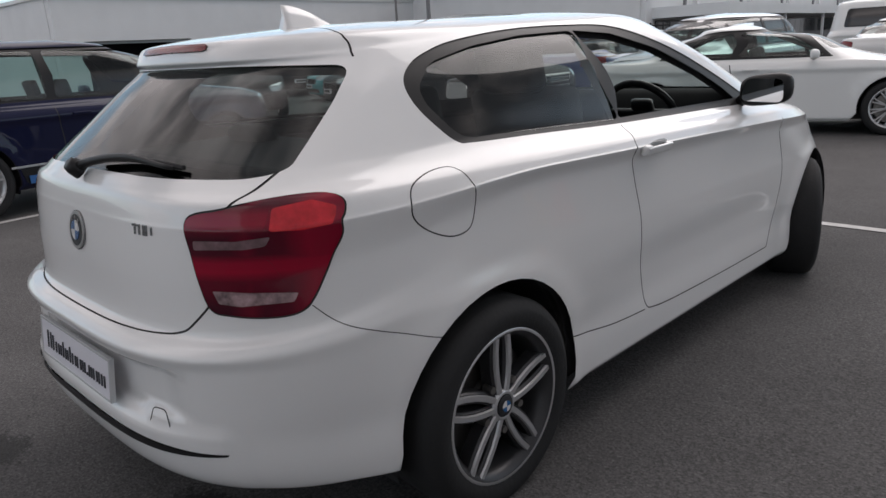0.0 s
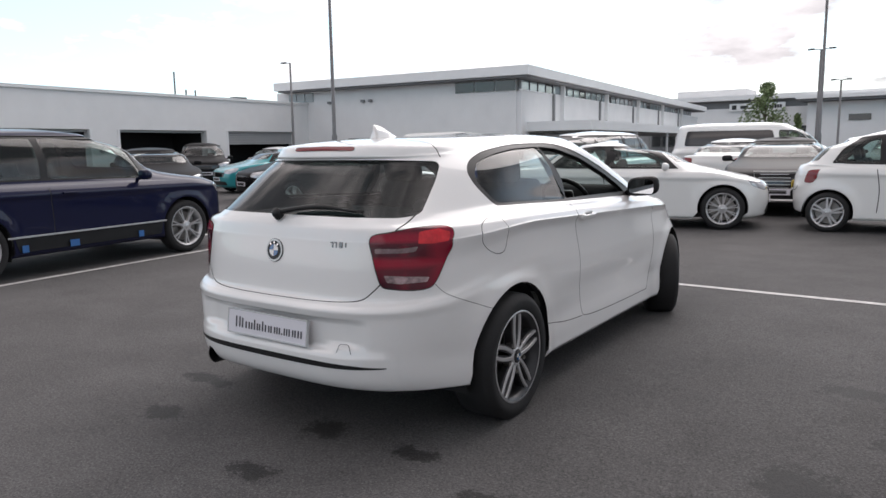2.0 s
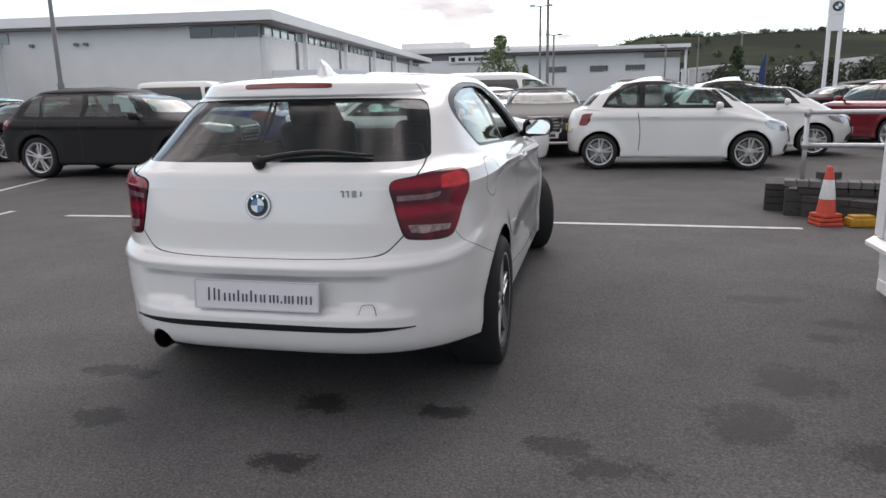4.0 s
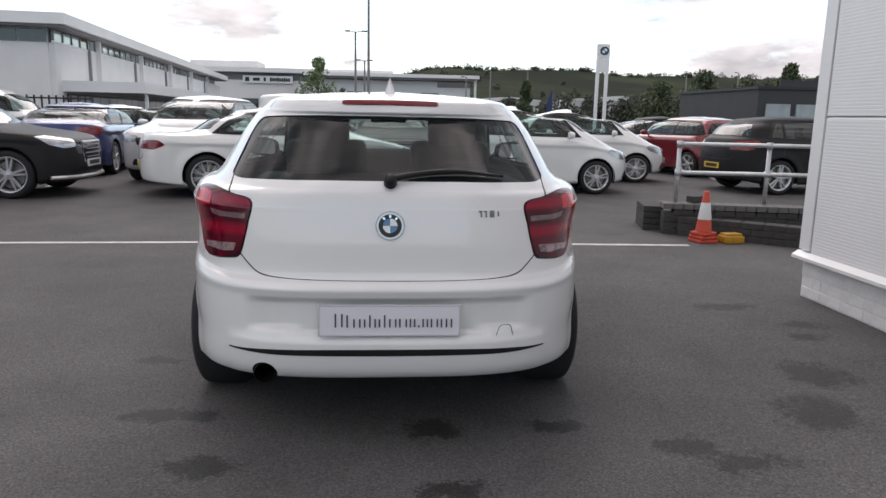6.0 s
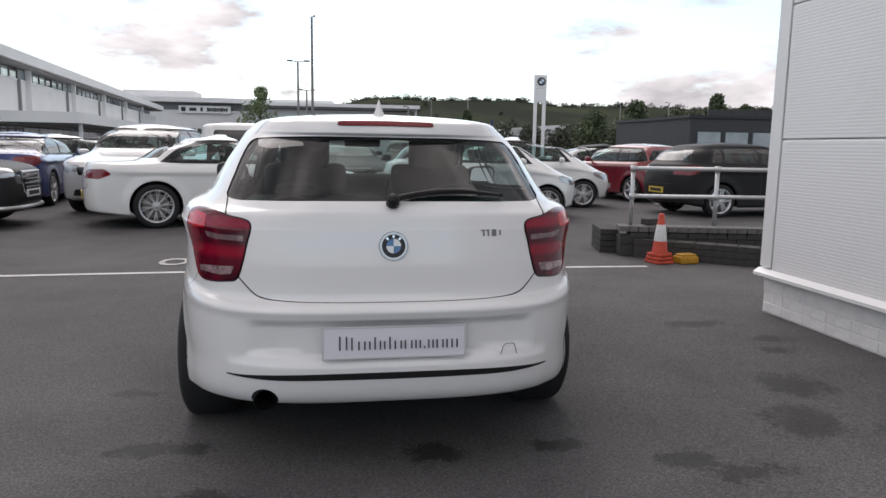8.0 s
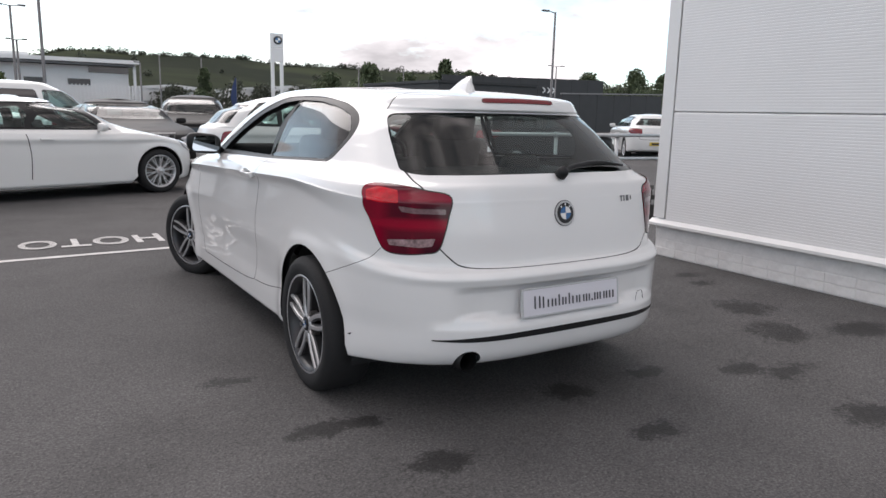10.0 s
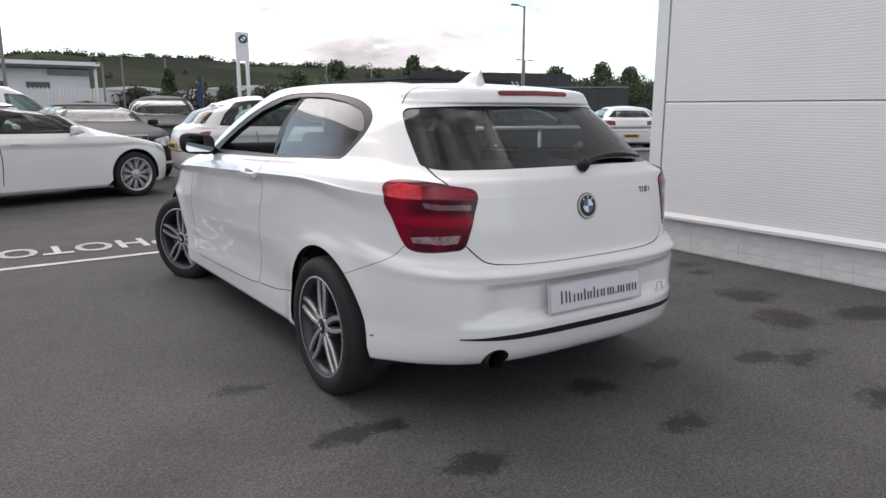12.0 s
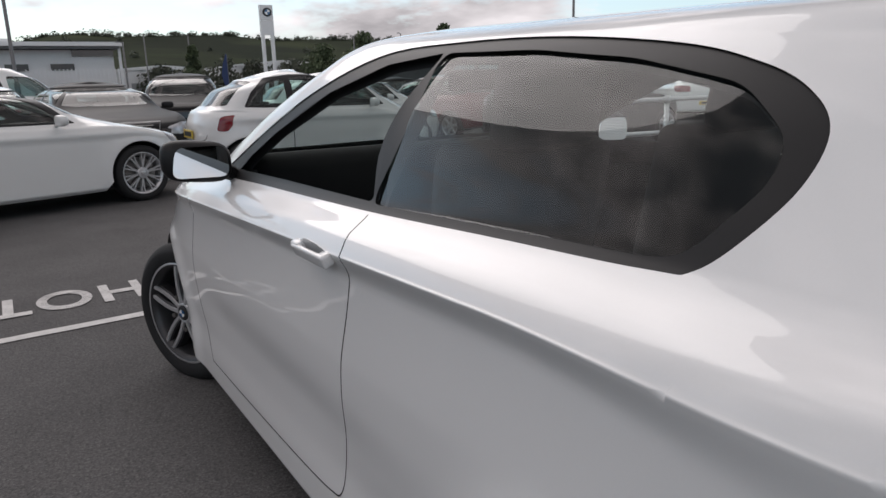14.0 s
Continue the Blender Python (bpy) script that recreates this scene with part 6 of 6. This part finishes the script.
# ---- trees and hill ----
M_LEAF = mat("green_leaves", (.15, .20, .085), .7, var=.45, scale=3, bscale=20)
M_LEAFD = mat("dark_green_leaves", (.085, .11, .055), .75, var=.4, scale=.5, bscale=5)
M_WOODS = mat("far_dark_woods", (.080, .088, .064), .85, var=.35, scale=.2, bscale=2)
M_BARK = mat("grey_brown_bark", (.10, .08, .06), .9, var=.3, bump=.6, bscale=30)


def leaf_cloud(rng, centres, count, size):
    V, Fc = [], []
    for _ in range(count):
        c, r = centres[rng.randrange(len(centres))]
        d = Vector((rng.gauss(0, 1), rng.gauss(0, 1), rng.gauss(0, 1))).normalized() * r * rng.random() ** .4
        p = c + d
        n = Vector((rng.gauss(0, 1), rng.gauss(0, 1), rng.gauss(0, 1))).normalized()
        a = n.orthogonal().normalized() * size * rng.uniform(.6, 1.3)
        b = n.cross(a) * .55
        k = len(V)
        V += [p - a, p + b, p + a, p - b]
        Fc.append((k, k + 1, k + 2, k + 3))
    return V, Fc


def tree(x, y, z0, h, width, seed, leaves=1500, size=.10, dark=False):
    rng = random.Random(seed)
    t = root("tree", pose(x, y, 0), "leafy green tree with an uneven crown", "tree", "trees")
    bm = bmesh.new()
    add_tube(bm, [(0, 0, 0), (.03, 0, z0), (.0, .02, z0 + h * .5), (.02, 0, z0 + h * .9)], [.10 * h / 3 + .02, .07 * h / 3 + .015, .04, .012], 8)
    cs = []
    for k in range(14):
        u = k / 13
        a = rng.uniform(0, 6.28)
        r = width * .5 * (math.sin(min(1, (u + .18) * 1.05) * math.pi) ** .7 if width > 3 else (1.05 - u) ** .8) * rng.uniform(.35, 1.0)
        c = Vector((math.cos(a) * r, math.sin(a) * r, z0 + h * (.08 + .86 * u)))
        cs.append((c, width * rng.uniform(.16, .27) * (1.15 - .5 * u)))
        add_tube(bm, [(0, 0, c.z - h * .12), tuple(c * .6 + Vector((0, 0, c.z * .4))), tuple(c)], [.03, .02, .008], 5)
    cs.append((Vector((0, 0, z0 + h * .95)), width * .10))
    part("trunk", bm, M_BARK, t, "", True)
    V, Fc = leaf_cloud(rng, cs, leaves, size)
    mesh_object("crown", V, Fc, M_LEAFD if dark else M_LEAF, t)
    return t


tree(-2.89, 28.3, .7, 2.85, 2.15, 3, 2600, .065)
tree(-2.0, 30.0, .9, 1.5, .8, 5, 500, .09)
for i, (x, y, z0, h, w) in enumerate(((38.0, 81, .1, 6.7, 9.5), (33.5, 83, .1, 5.4, 8.5), (43.0, 80, .1, 5.6, 8.5), (38.2, 63, .1, 6.5, 6.0), (42.0, 64, .1, 5.4, 6.5), (34.8, 66, .1, 4.4, 6.0), (10.7, 52, .1, 4.0, 1.6),
                                     (67, 72, .1, 6.6, 9.5), (74, 70, .1, 7.2, 10), (81, 71, .1, 7.0, 10), (88, 70, .1, 8.0, 11), (61, 78, .1, 5.4, 9), (52, 82, .1, 5.2, 9))):
    tree(x, y, z0, h, w, 20 + i, 5200, .20, True)


def ridge(x):
    return 19.5 + 1.6 * math.sin(x * .013 + .5) + .8 * math.sin(x * .041) + .5 * math.sin(x * .11) - max(0, (x - 260) * .012) - max(0, (10 - x) * .12)


def hills():
    M_HILL = bpy.data.materials.new("wooded_hillside")
    M_HILL.use_nodes = True
    t = M_HILL.node_tree
    p = t.nodes["Principled BSDF"]
    p.inputs["Roughness"].default_value = 1
    p.inputs["Specular IOR Level"].default_value = .05
    tc, n1, r1 = t.nodes.new("ShaderNodeTexCoord"), t.nodes.new("ShaderNodeTexNoise"), t.nodes.new("ShaderNodeValToRGB")
    mp = t.nodes.new("ShaderNodeMapping")
    mp.inputs["Scale"].default_value = (.02, .02, .10)
    n1.inputs["Scale"].default_value, n1.inputs["Detail"].default_value = 1.0, 6
    e = r1.color_ramp.elements
    e[0].position, e[0].color = .40, (.022, .028, .018, 1)
    e[1].position, e[1].color = .62, (.046, .056, .030, 1)
    t.links.new(tc.outputs["Object"], mp.inputs["Vector"])
    t.links.new(mp.outputs["Vector"], n1.inputs["Vector"])
    t.links.new(n1.outputs["Fac"], r1.inputs["Fac"])
    t.links.new(r1.outputs["Color"], p.inputs["Base Color"])
    V, Fc = [], []
    nx, ny = 120, 10
    for j in range(ny + 1):
        s = j / ny
        for i in range(nx + 1):
            x = -120 + 620 * i / nx
            V.append((x * (.6 + .4 * s) + 10, 150 + 150 * s, max(0.0, ridge(x)) * s**1.25 + (0 if j in (0,) else noise.noise((x * .05, s * 4, 0)) * 1.0)))
    for j in range(ny):
        for i in range(nx):
            k = j * (nx + 1) + i
            Fc.append((k, k + 1, k + nx + 2, k + nx + 1))
    h = tagged(mesh_object("hillside", V, Fc, M_HILL, None, "", True), "distant green wooded hillside", "hill", "", "structure")
    rng = random.Random(8)
    cs = []
    for k in range(900):
        x = rng.uniform(-110, 480)
        cs.append((Vector((x + 10, 299, max(0, ridge(x)) + rng.uniform(-2.4, .1))), rng.uniform(1.2, 2.6)))
    for k in range(60):
        x, s = rng.uniform(-60, 420), rng.uniform(.35, .95)
        cs.append((Vector((x * (.6 + .4 * s) + 10, 150 + 150 * s, max(0, ridge(x)) * s**1.25 + .8)), rng.uniform(.7, 1.6)))
    V, Fc = leaf_cloud(rng, cs, 80000, .42)
    tagged(mesh_object("hill_woods", V, Fc, M_WOODS), "dark woods along the hill's crest", "woods", "", "stuff")
    cs = []
    for k in range(150):
        f = k / 149
        cs.append((Vector((15 + 100 * f + rng.uniform(-2, 2), 100 - 22 * f + rng.uniform(-4, 4), rng.uniform(.8, 3.0 + 3.6 * f))), rng.uniform(1.2, 2.2)))
    V, Fc = leaf_cloud(rng, cs, 50000, .26)
    tagged(mesh_object("hedge_trees", V, Fc, M_WOODS), "belt of dark green trees behind the sheds", "woods", "", "stuff")


hills()
